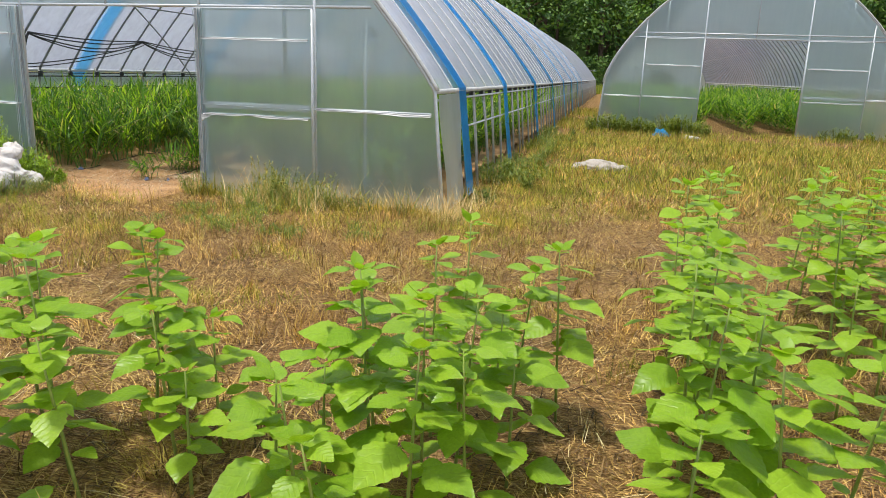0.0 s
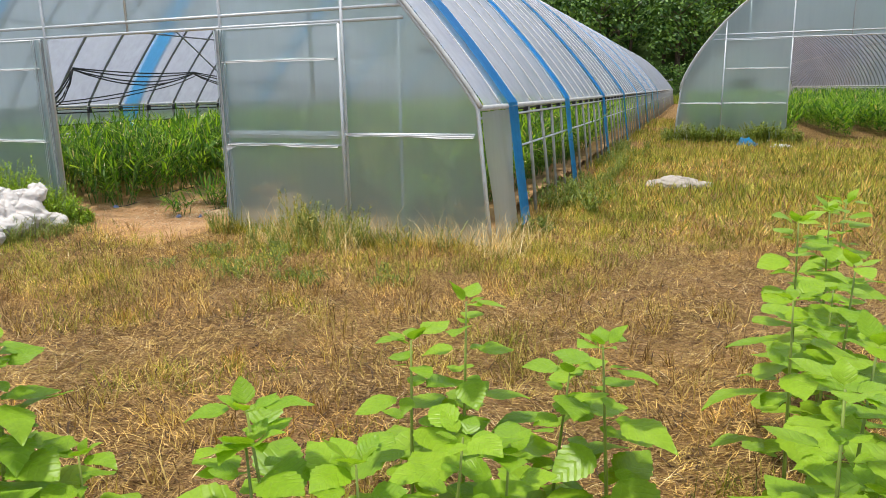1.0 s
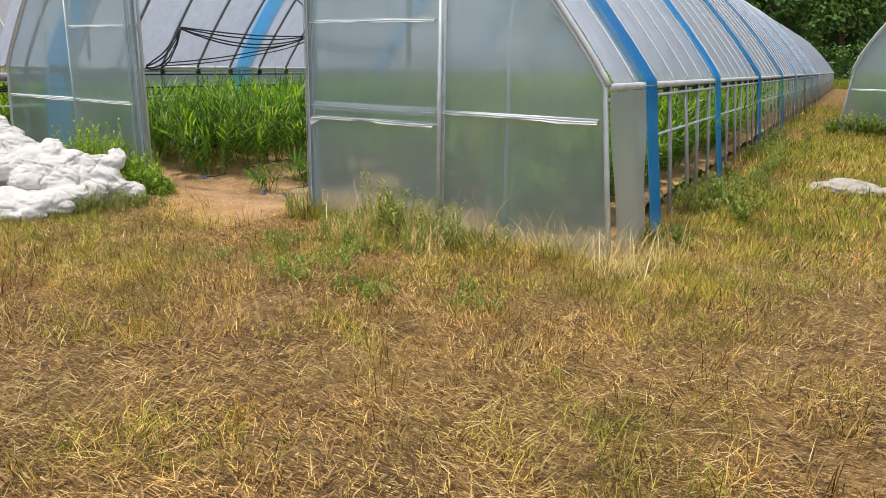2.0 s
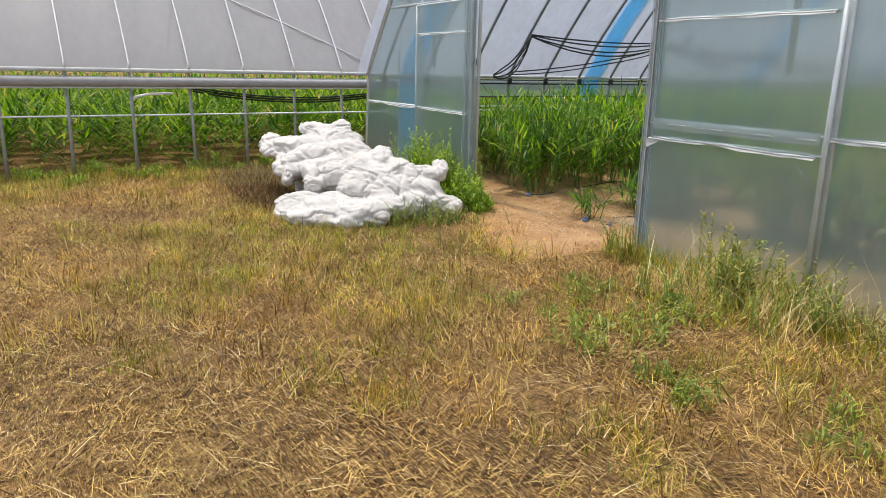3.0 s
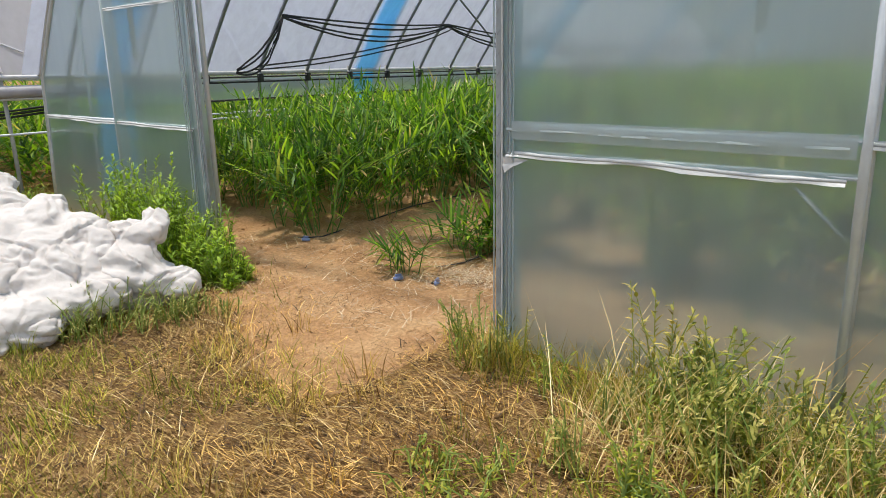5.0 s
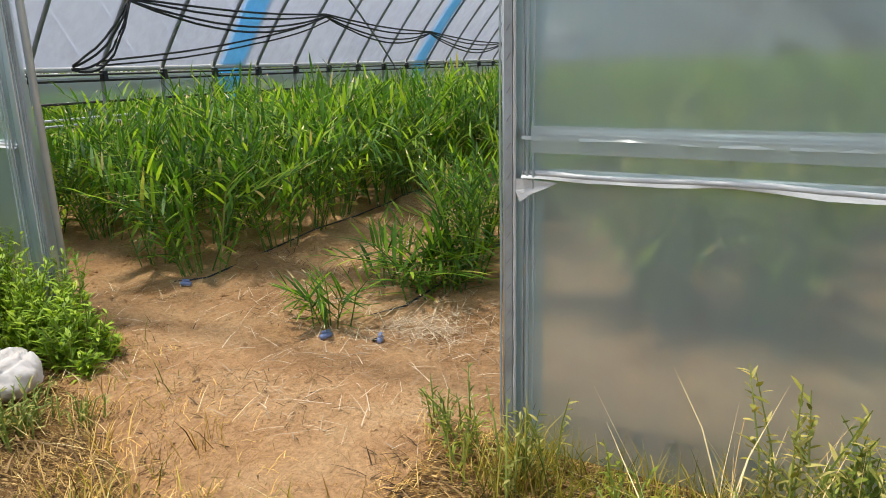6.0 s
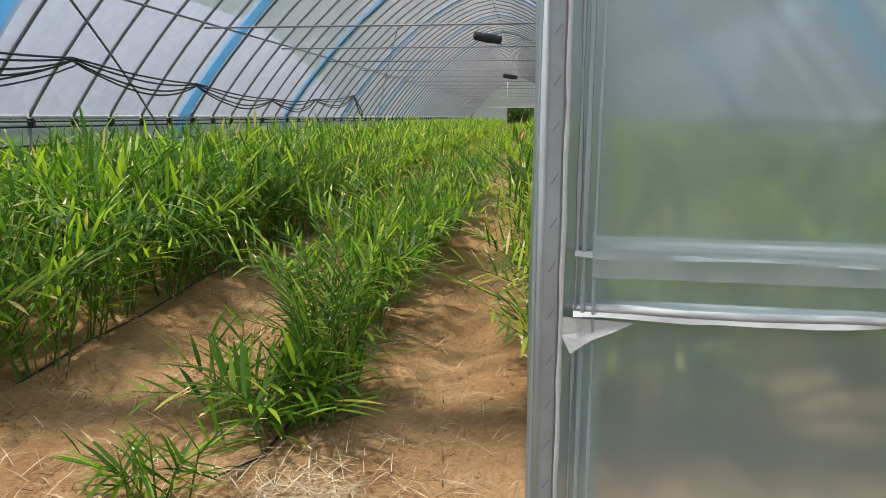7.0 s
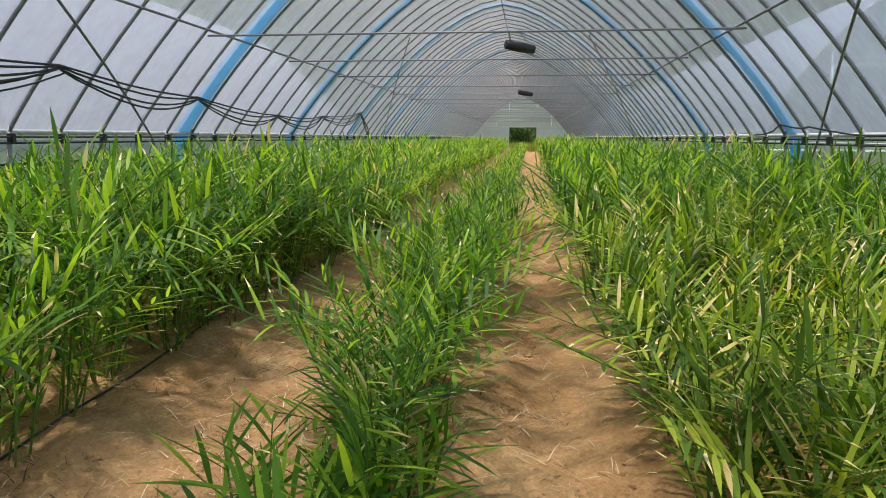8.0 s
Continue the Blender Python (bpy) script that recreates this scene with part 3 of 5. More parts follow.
tube("hem_rail", [(HALF + 0.06, 0.2, EAVE - 0.20), (HALF + 0.06, 30.0, EAVE - 0.20)], 0.014, M_FRAME, C)
for r, d in ((0.014, 0.0), (0.012, 0.03), (0.012, -0.03)):
    ob = tube("hose", [(-4.85, -1.9 + 0.35 * k, 1.02 + d - 0.16 * math.sin(math.pi * min(1, k / 9)) ** 0.8) for k in range(9)], r, M_BLACK, None, n=5)
    tagged(ob, "black hose sagging under the rolled curtain", "hose", "hoses under the curtain")
tube("brace_wire", [(3.90 - 0.285 * k, 9.8 - 0.81 * k, arch_z(3.90 - 0.285 * k) + 0.05) for k in range(8)], 0.010, M_GLINT_WIRE, C, n=5, label="pale wire drawn slantwise over the roof")
tube("overflow_pipe", [(3.86, 6.35, 0.84), (3.90, 6.42, 0.92), (3.92, 6.55, 0.95), (3.92, 6.85, 0.96)], 0.016, M_GLINT_WIRE, C, n=8, label="short white plastic pipe elbow")

for k in range(45):
    # added pale tubes imitate the streaks of light reflected along the bows
    prof = [(x * 1.010, 0.429 + 0.7 * k, (z - 1.2) * 1.010 + 1.232) for x, z in arch_path()[2:-2]]
    tube("rib_glint", prof, 0.007, M_GLINT_WIRE, A, n=4)

# cross ties under the bow of the middle tunnel
for k in range(17):
    y = 7.43 + 2.8 * k
    tube("cross_tie", [(-2.95, y, 2.33), (2.95, y, 2.33)], 0.013, M_STEEL, A, n=5)

# clamps where the bows meet the inner eave rails, black against the film
bm = box_geo(-0.028, 0.028, -0.03, 0.03, -0.06, 0.035, 0.008)
clamp = part("clamp", bm, M_BLACK, A)
clamp.location = (-HALF + 0.02, 0.429, EAVE - 0.05)
for k in range(1, 60):
    for s in (-1, 1):
        ob = new("clamp", clamp.data)
        ob.parent = A
        ob.location = (s * (HALF - 0.02), 0.429 + 0.7 * k, EAVE - 0.05)
for s in (-1, 1):
    for z in (EAVE - 0.045, EAVE - 0.10):
        tube("inner_rail", [(s * (HALF - 0.03), 0.3, z), (s * (HALF - 0.03), 58.0, z)], 0.010, M_BLACK, A, n=5)
    # strip of film hanging below the eave
    v = [(s * (HALF + 0.05 + 0.01 * (k % 3)), 1.0 + 0.7 * k, z) for k in range(82) for z in (EAVE - 0.03, 0.93)]
    f = [(2 * k, 2 * k + 1, 2 * k + 3, 2 * k + 2) for k in range(81)]
    if s < 0:
        raw("side_film", v, f, M_WALL, A, "loose strip of film below the eave", smooth=True).visible_shadow = False
        tube("hem_rail", [(-HALF - 0.03, 0.6, 0.94), (-HALF - 0.03, 58.0, 0.94)], 0.012, M_BLACK, A, n=5)


def bow_point(u, y, inset=0.03):
    """A point on the left bow, u from eave (0) to crown (1)."""
    x = -HALF + u * HALF
    return (x + inset, y, arch_z(x) - inset)


# diagonal wind braces on both flanks
for s in (-1, 1):
    for y in (1.2, 15.2, 29.2, 43.2):
        path = []
        for k in range(9):
            u = 0.50 * (1 - k / 8)
            x, yy_, z = bow_point(u, y + 6.5 * k / 8)
            path.append((x * -s, yy_, z))
        tube("brace", path + [(path[-1][0], y + 6.75, 0.80)], 0.014, M_STEEL, A, n=5)

# hanging fans under the ties
def tunnel_fan(y):
    t = thing("hanging_fan", "black tubular fan hung under a cross tie", "fan", (0.45, y, 2.30))
    v, f = tube_geo([(0, 0, -0.10), (0.14, 0.08, -0.12), (0.30, 0.16, -0.14)], [0.05, 0.058, 0.05], 10)
    raw("housing", v, f, M_BLACK, t, smooth=True)
    for d in (0.05, 0.24):
        tube("bracket", [(d, d * 0.5, -0.07), (d * 0.6, 0.0, 0.03)], 0.006, M_STEEL, t, n=4)
    return t


tunnel_fan(7.45)
tunnel_fan(15.85)

# black hoses slung along the left flank
def hose(label, peaks, dz, sag, r, seed):
    rnd = random.Random(seed)
    path = []
    for (y0, z0, x0), (y1, z1, x1) in zip(peaks[:-1], peaks[1:]):
        n = 12
        for k in range(n):
            u = k / n
            path.append((x0 + (x1 - x0) * u + 0.02 * rnd.random() + 0.05 * math.sin(math.pi * u), y0 + (y1 - y0) * u,
                         z0 + (z1 - z0) * u + dz - sag * math.sin(math.pi * u) ** 0.9))
    path.append((peaks[-1][2], peaks[-1][0], peaks[-1][1] + dz))
    ob = tube("hose", path, r, M_BLACK, None, n=5)
    return tagged(ob, label, "hose", "hoses on the bows")


PK = [(2.1, 1.25, -3.72), (2.5, 1.81, -3.38), (5.37, 1.80, -3.40), (8.11, 1.67, -3.45), (11.17, 1.54, -3.52), (13.8, 1.60, -3.52), (16.9, 1.78, -3.45), (18.9, 1.28, -3.7)]
for i, (dz, sag) in enumerate(((0.0, 0.10), (-0.015, 0.17), (0.01, 0.05), (-0.02, 0.22))):
    hose("thin black irrigation hose slung on the bows", PK, dz, sag, 0.011, i)
hose("thin black hose rising from the eave", [(2.4, 1.30, -3.72), (4.3, 1.52, -3.58), (5.4, 1.79, -3.42)], 0.0, 0.02, 0.010, 9)
hose("thin black hose rising from the eave", [(2.35, 1.26, -3.74), (4.2, 1.45, -3.6), (5.5, 1.76, -3.42)], 0.0, 0.03, 0.009, 10)
hose("thin black hose along the eave rail", [(6.0, 1.22, 3.75), (7.6, 1.32, 3.70), (8.4, 1.36, 3.66), (9.6, 1.24, 3.74)], 0.0, 0.03, 0.010, 12)

# stiff film flap closing the front corner
v, f = [], []
for k in range(9):
    for j in range(7):
        v.append((HALF + 0.045 + 0.012 * math.sin(k * 1.1 + j) + 0.13 * (1 - j / 6), -0.20 + 0.98 * k / 8 * (0.86 + 0.14 * j / 6), 0.02 + 1.18 * j / 6))
for k in range(8):
    for j in range(6):
        a = k * 7 + j
        f.append((a, a + 7, a + 8, a + 1))
raw("corner_flap", v, f, M_FLAP, A, "pale weathered film flap at the corner", smooth=True)
tube("corner_post", [(HALF + 0.02, 0.80, 0.0), (HALF + 0.02, 0.80, EAVE)], 0.018, M_FRAME, A)


# clamping channels with zigzag wire on the door posts
def channel(x, y, z0, z1, s):
    c = part("channel", box_geo(x - 0.015, x + 0.015, y - 0.012, y + 0.012, z0, z1, 0.004), M_CHANNEL, A, "film channel with zigzag spring wire")
    n = int((z1 - z0) / 0.08)
    clip = None
    for k in range(n):
        z = z0 + (z1 - z0) * (k + 0.5) / n + 0.012 * noise.noise((k * 1.7, x, 0))
        if clip is None:
            clip = raw("spring_wire", *tube_geo([(-0.006, 0, -0.009), (-0.001, -0.0015, -0.002), (0.006, 0, 0.009)], 0.0012, 4), M_STEEL, c)
        else:
            clip = new("spring_wire", clip.data)
            clip.parent = c
        clip.location = (x, y - 0.0135, z)
    hem = [(x + s * (0.019 + 0.003 * noise.noise((k * 0.5, 1, s))), y - 0.013, z0 + (z1 - z0) * k / 40) for k in range(41)]
    raw("film_hem", *tube_geo(hem, [0.0045 + 0.0025 * noise.noise((k * 0.7, 3, s)) for k in range(41)], 6), M_ROLL, c, "white folded hem of the film", smooth=True)
    return c


channel(1.215, -0.150, 0.02, 2.0, 1)
channel(-1.165, -0.03, 0.02, 2.0, -1)
for s in (-1, 1):
    # milky film wrapped and pleated round the leading edge of each leaf
    x0 = 1.2 * s
    yb = -0.05 * x0 - (0.072 if s > 0 else 0.085)
    v, f = [], []
    cols = [(-0.022 + 0.0105 * j) if s > 0 else (-0.06 + 0.011 * j) for j in range(14)]
    for k in range(41):
        z = 0.03 + 1.97 * k / 40
        for j, d in enumerate(cols):
            drift = 0.010 * noise.noise((z * 1.6, j * 0.15, s))
            v.append((x0 + s * (d + drift * (0.4 if j else 1.2)), yb - 0.014 * abs(noise.noise((j * 0.62 + 0.3 * z, z * 0.6, s))) * 2.2 + 0.03 * (j == 0), z))
    m = len(cols)
    for k in range(40):
        for j in range(m - 1):
            a = k * m + j
            f.append((a, a + 1, a + m + 1, a + m))
    raw("edge_wrap", v, f, M_WRAP, A, "pleated film along the door edge", smooth=True).visible_shadow = False
    for j, (d, r, mat) in enumerate(((-0.014 if s > 0 else -0.035, 0.0035, M_FOLD), (0.058, 0.004, M_CHANNEL), (0.072, 0.0055, M_FOLD), (0.092, 0.0035, M_FOLD))):
        path = [(x0 + s * (d + 0.008 * noise.noise((z * 1.4, j, s))), yb - 0.020 - 0.004 * j, z) for z in np.linspace(0.03, 2.0, 30)]
        raw("film_crease", *tube_geo(path, [r * (1 + 0.7 * noise.noise((k * 0.4, j, 2))) for k in range(30)], 5), mat, A, "creased fold of film", smooth=True)
# torn corner of film below the rail
raw("torn_film", [(1.235, -0.165, 0.885), (1.365, -0.165, 0.878), (1.33, -0.168, 0.862), (1.29, -0.17, 0.845), (1.252, -0.172, 0.818), (1.236, -0.166, 0.85)], [(0, 1, 2, 3, 4, 5)], M_ROLL, A, "torn tab of white film")
# short brace at the corner of the right leaf
tube("brace", [(2.38, -0.19, 0.86), (2.55, -0.20, 0.70)], 0.007, M_ROLL, A, n=5)

# ---------------------------------------------------------------- planting


def ribbon(base, direction, length, width, droop, rnd, seg=3, fold=0.25):
    """Lance-shaped leaf, folded a little along its midrib: vertices and triangles."""
    d = Vector(direction).normalized()
    side = d.cross(Vector((0, 0, 1)))
    if side.length < 0.05:
        side = Vector((1, 0, 0))
    side.normalize()
    verts, tris = [], []
    p = Vector(base)
    widths = {2: (0.7, 1.0), 3: (0.55, 1.0, 0.75), 4: (0.5, 0.95, 1.0, 0.6)}[seg]
    step = length / seg
    for i in range(seg):
        n = side.cross(d).normalized()
        w = width / 2 * widths[i]
        verts += [p - side * w + n * w * fold, p + side * w + n * w * fold]
        p = p + d * step
        d = (d + Vector((0, 0, -droop))).normalized()
    verts.append(p)
    for i in range(seg - 1):
        a = 2 * i
        tris += [(a, a + 1, a + 3), (a, a + 3, a + 2)]
    a = 2 * (seg - 1)
    tris.append((a, a + 1, a + 2))
    return verts, tris


def ginger_geo(seed, height, stems, leaves, seg, spread=0.45, tips=True, dry=0.20):
    """A clump of arching reedy stems, each with two ranks of straight narrow leaves, some with dried tips."""
    rnd = random.Random(seed)
    lv, lt, sv, sf, dv, dt = [], [], [], [], [], []

    def add(vs, ts, geo):
        o = len(vs)
        vs += geo[0]
        ts += [tuple(i + o for i in q) for q in geo[1]]

    for s in range(stems):
        a = rnd.uniform(0, 2 * math.pi)
        r0 = rnd.uniform(0.02, 0.15)
        b = Vector((math.cos(a) * r0, math.sin(a) * r0, 0))
        lean = rnd.uniform(0.08, spread + 0.12)
        h = height * rnd.uniform(0.62, 1.0)
        out = Vector((math.cos(a), math.sin(a), 0))
        mid = b + out * (0.32 * lean * h) + Vector((0, 0, 0.52 * h))
        tip = b + out * (lean * h) + Vector((0, 0, h * (0.98 - 0.35 * lean)))
        add(sv, sf, tube_geo([b, mid, tip], [0.006, 0.005, 0.002], 3, False))
        plane = rnd.uniform(0, 2 * math.pi)
        for k in range(leaves):
            u = 0.10 + 0.90 * (k + rnd.random() * 0.4) / leaves
            low = u < 0.5
            p = b.lerp(mid, u * 2) if low else mid.lerp(tip, min(1.0, u * 2 - 1))
            sd = ((mid - b) if low else (tip - mid)).normalized()
            w = plane + (math.pi if k % 2 else 0.0) + rnd.uniform(-0.2, 0.2)
            side = Vector((math.cos(w), math.sin(w), 0))
            side = (side - sd * side.dot(sd)).normalized()
            th = 1.28 - 0.55 * u + rnd.uniform(-0.16, 0.16)
            d = sd * math.cos(th) + side * math.sin(th)
            size = (0.72 + 0.55 * math.sin(math.pi * min(u, 0.9)))
            length, width, droop = rnd.uniform(0.16, 0.25) * size, rnd.uniform(0.015, 0.023) * size * (1.0 if tips else 1.4), rnd.uniform(0.0, 0.13)
            geo = ribbon(p, d, length, width, droop, rnd, seg, 0.55)
            add(lv, lt, geo)
            if tips and rnd.random() < dry + 0.25 * (u < 0.35):
                # bleached, dried point
                e, q = geo[0][-1], geo[0][-2].lerp(geo[0][-3], 0.5)
                back = e.lerp(q, rnd.uniform(0.25, 0.6 + dry))
                x = (geo[0][-2] - geo[0][-3]) * 0.4
                up = Vector((0, 0, 0.0015))
                add(dv, dt, ([back - x + up, back + x + up, e + (e - q) * 0.12 + up], [(0, 1, 2)]))
    return lv, lt, sv, sf, dv, dt


def ginger_plant(seed, height, stems=11, leaves=20, spread=0.46, dry=0.20):
    lv, lt, sv, sf, dv, dt = ginger_geo(seed, height, stems, leaves, 3, spread, True, dry)
    t = thing("ginger_plant", "leafy green ginger clump in a sandy bed" if dry < 0.4 else "ginger clump with bleached, drying leaf tips", "plant", group="ginger rows")
    tagged(raw("stalk", sv, sf, M_GSTEM, t), kind="stuff")
    tagged(raw("foliage", lv, lt, M_GINGER if dry < 0.4 else M_GINGER_DRY, t, smooth=False), kind="stuff")
    tagged(raw("dry_foliage", dv, dt, M_PALE, t, "bleached dry leaf points"), kind="stuff")
    return t


def scatter(name, protos, spots, mat, label):
    """Many plants joined into one object: protos are (verts, tris), spots (x, y, z, turn, scale)."""
    vs, ts, base = [], [], 0
    pv = [(np.array([tuple(v) for v in a], np.float32), np.array(b, np.int32)) for a, b in protos]
    for i, (x, y, z, w, s) in enumerate(spots):
        v, tr = pv[i % len(pv)]
        c, q = math.cos(w) * s, math.sin(w) * s
        m = np.array([[c, -q, 0], [q, c, 0], [0, 0, s]], np.float32)
        vs.append(v @ m.T + np.array([x, y, z], np.float32))
        ts.append(tr + base)
        base += len(v)
    ob = big(name, np.concatenate(vs), np.concatenate(ts), mat)
    return tagged(ob, label, "plants", kind="stuff")


rnd = random.Random(4)
BED_X = (-3.42, -2.9, -2.42, -1.60, -1.16, 0.26, 1.42, 1.90, 2.75, 3.35)
near_protos = [ginger_plant(s, 1.12 + 0.05 * (s % 3), 12, 20, 0.64) for s in range(6)]
small_protos = [ginger_plant(40 + s, 0.50, 9, 11, 0.95) for s in range(2)]
dry_protos = [ginger_plant(60 + s, 1.08, 14, 22, 0.70, 0.5) for s in range(3)]
for p in near_protos + small_protos + dry_protos:
    p.location = (0, 0, -60)
spots_far = []
for bx in BED_X:
    y = (0.98 if bx > -2 else 1.2) if bx < -0.5 else (1.35 if bx < 0.5 else (1.30 if bx < 2 else 0.55))
    while y < 57:
        x = bx + rnd.uniform(-0.09, 0.09)
        yy_ = y + rnd.uniform(-0.08, 0.08)
        z = bed_height(x, yy_)
        s = rnd.uniform(0.88, 1.12)
        w = rnd.uniform(0, 2 * math.pi)
        if yy_ < 9.5:
            src = rnd.choice(dry_protos if 1 < bx < 2 and yy_ < 4 else near_protos)
            if abs(bx) < 0.5:
                s *= 0.68 if yy_ < 2.6 else 0.73
            elif yy_ < 3.5:
                s *= min(1.0, 0.58 + 0.10 * yy_) if bx > 0.5 else min(1.0, 0.82 + 0.07 * yy_)
            copy_thing(src, pose(x, yy_, z, 0, 0, math.degrees(w)) @ Matrix.Scale(s, 4))
            y += 0.26 if abs(bx) < 0.5 else (0.48 if -1.7 < bx < -1 and y < 3 else 0.33)
        else:
            spots_far.append((x, yy_, z, w, s * (0.72 if abs(bx) < 0.5 else 1.0)))
            y += 0.34 + 0.012 * (y - 9)
for (x, y) in ((-0.02, 0.60), (0.28, 1.05), (0.05, 1.10), (0.40, 1.20)):
    copy_thing(rnd.choice(small_protos), pose(x, y, bed_height(x, y), 0, 0, rnd.uniform(0, 360)) @ Matrix.Scale(0.72 if y < 1 else 0.9, 4))
for p in near_protos + small_protos + dry_protos:
    for c in list(p.children):
        bpy.data.objects.remove(c)
    bpy.data.objects.remove(p)
far_protos = []
for s in range(5):
    lv, lt = ginger_geo(70 + s, 1.14, 9, 12, 2, 0.28, False)[:2]
    far_protos.append((lv, lt))
scatter("ginger_crop", far_protos, spots_far, M_GINGER, "dense rows of tall green ginger leaves")
spots_b = [(9.22 + bx, 14.6 + 0.42 * k + rnd.uniform(-0.1, 0.1), 0.0, rnd.uniform(0, 6.28), rnd.uniform(1.0, 1.25))
           for bx in BED_X for k in range(45)]
scatter("ginger_crop", far_protos, spots_b, M_GINGER, "dark green ginger crop behind a doorway")
spots_c = [(-8.52 + bx, -8.5 + 0.45 * k + rnd.uniform(-0.1, 0.1), 0.0, rnd.uniform(0, 6.28), rnd.uniform(0.95, 1.25))
           for bx in (3.4, 2.8, 2.1, 1.4, 0.6, -0.2, -1.0, -1.8, -2.6, -3.3) for k in range(40)]
scatter("ginger_crop", far_protos, spots_c, M_GINGER, "tall green ginger crop under a rolled-up side")


# ---------------------------------------------------------------- dry field
def blades(name, x, y, z, h, width, lean, mat, label, seed, comb=None):
    """Grass blades as bent strips: base pair, middle pair, tip."""
    g = np.random.default_rng(seed)
    n = len(x)
    a, b = g.uniform(0, 2 * np.pi, n), g.uniform(0, 2 * np.pi, n)
    if comb is not None:
        # raked one way patch by patch, the way the mower left it
        a = 2.2 * lumps(x, y, 1.1, 0.9) + 1.3 * lumps(x, y, 3.7, 2.1) + g.normal(0, comb, n) + np.pi * (g.random(n) < 0.5)
        b = a + np.pi / 2 + g.normal(0, 0.35, n)
    dx, dy = np.cos(a), np.sin(a)
    sx, sy = np.cos(b) * width / 2, np.sin(b) * width / 2
    up = np.sqrt(np.maximum(1 - np.minimum(lean, 0.99) ** 2, 0.02))
    v = np.empty((n, 5, 3), np.float32)
    for k, (f, wd) in enumerate(((0.0, 1.0), (0.55, 0.85))):
        bend = f ** 1.3
        cx, cy, cz = x + dx * h * lean * bend, y + dy * h * lean * bend, z + h * up * f
        v[:, 2 * k] = np.stack([cx - sx * wd, cy - sy * wd, cz], 1)
        v[:, 2 * k + 1] = np.stack([cx + sx * wd, cy + sy * wd, cz], 1)
    v[:, 4] = np.stack([x + dx * h * lean, y + dy * h * lean, z + h * up * (1 - 0.25 * lean)], 1)
    t = np.array([(0, 1, 3), (0, 3, 2), (2, 3, 4)], np.int32)[None] + 5 * np.arange(n, dtype=np.int32)[:, None, None]
    ob = big(name, v.reshape(-1, 3), t.reshape(-1, 3), mat)
    return tagged(ob, label, "grass", kind="stuff")


def field_spots(n, seed, box, keep):
    g = np.random.default_rng(seed)
    x, y = g.uniform(box[0], box[1], n), g.uniform(box[2], box[3], n)
    m = keep(x, y)
    return x[m], y[m], g


def lumps(x, y, s, k):
    """Cheap smooth random field, about -1 to 1."""
    return (np.sin(x * s + 1.3 * np.sin(y * s * 0.7 + k) + k) + np.sin(y * s * 1.1 + 1.7 * np.sin(x * s * 0.6 + 2 * k))) / 2


def ground_z(x, y):
    return np.array([hills(a, b) for a, b in zip(x, y)], np.float32)


def outside(x, y):
    chance = np.abs(np.sin(x * 127.1 + y * 311.7) * 43758.5453) % 1.0
    edge = np.maximum(-0.37 - 0.49 * x, -0.72) + 0.08 * lumps(x, y, 7, 2)
    door = (np.abs(x - 0.05) < 0.82 + 0.1 * lumps(x, y, 5, 1) + 0.2 * chance) & (y > edge - 0.35 + 0.6 * chance)
    inside = (np.abs(x) < 3.95) & (y > -0.05 * x - 0.02)
    c = (x < -4.82) & (y > -9)
    b = (np.abs(x - 9.22) < 3.9) & (y > 14.0)
    return ~(door | inside | c | b)


NEAR = (-5.5, 9.0, -6.5, 2.5)


def tufts(count, per, seed, box, keep, radius):
    """Blade roots gathered into tufts."""
    cx, cy, g = field_spots(count, seed, box, keep)
    x = np.repeat(cx, per) + g.normal(0, radius, len(cx) * per)
    y = np.repeat(cy, per) + g.normal(0, radius, len(cx) * per)
    m = outside(x, y)
    size = np.repeat(g.uniform(0.6, 1.3, len(cx)), per)[m]
    return x[m], y[m], size, g


def bare(x, y):
    return lumps(x, y, 1.9, 0.7) + 0.7 * lumps(x, y, 5.3, 2.2)


x, y, g = field_spots(340000, 1, NEAR, lambda x, y: outside(x, y) & (bare(x, y) > -0.65 + 0.6 * np.sin(x * 37.0 + y * 53.0)))
blades("dry_straw", x, y, ground_z(x, y) + g.uniform(0.0, 0.035, len(x)), g.uniform(0.02, 0.065, len(x)) * g.uniform(0.8, 2.0, len(x)), g.uniform(0.0014, 0.0034, len(x)),
       g.uniform(0.80, 0.99, len(x)), M_STRAW, "flattened dry straw over the mown field", 2, 0.7)
x, y, s, g = tufts(3600, 13, 3, NEAR, lambda x, y: outside(x, y) & (lumps(x, y, 1.7, 0.4) > -0.3), 0.035)
blades("dry_stubble", x, y, ground_z(x, y), g.uniform(0.06, 0.17, len(x)) * s, g.uniform(0.003, 0.006, len(x)),
       g.uniform(0.1, 0.75, len(x)), M_STRAW, "short yellowed grass stubble", 4)
x, y, s, g = tufts(12500, 13, 5, NEAR, lambda x, y: outside(x, y) & (lumps(x, y, 1.3, 2.0) + 0.6 * lumps(x, y, 4, 1) + 0.26 * (y + 2.6) + 0.35 * np.maximum(0, -x - 2.2) - 0.25 * np.maximum(0, x - 3.0) > 0.05), 0.045)
blades("green_grass", x, y, ground_z(x, y), g.uniform(0.04, 0.16, len(x)) * s, g.uniform(0.002, 0.005, len(x)),
       g.uniform(0.2, 0.9, len(x)), M_GRASS, "patches of yellowish green grass", 6)
# brown litter, dark enough to paint the shadow gaps between straws
x, y, g = field_spots(70000, 61, NEAR, outside)
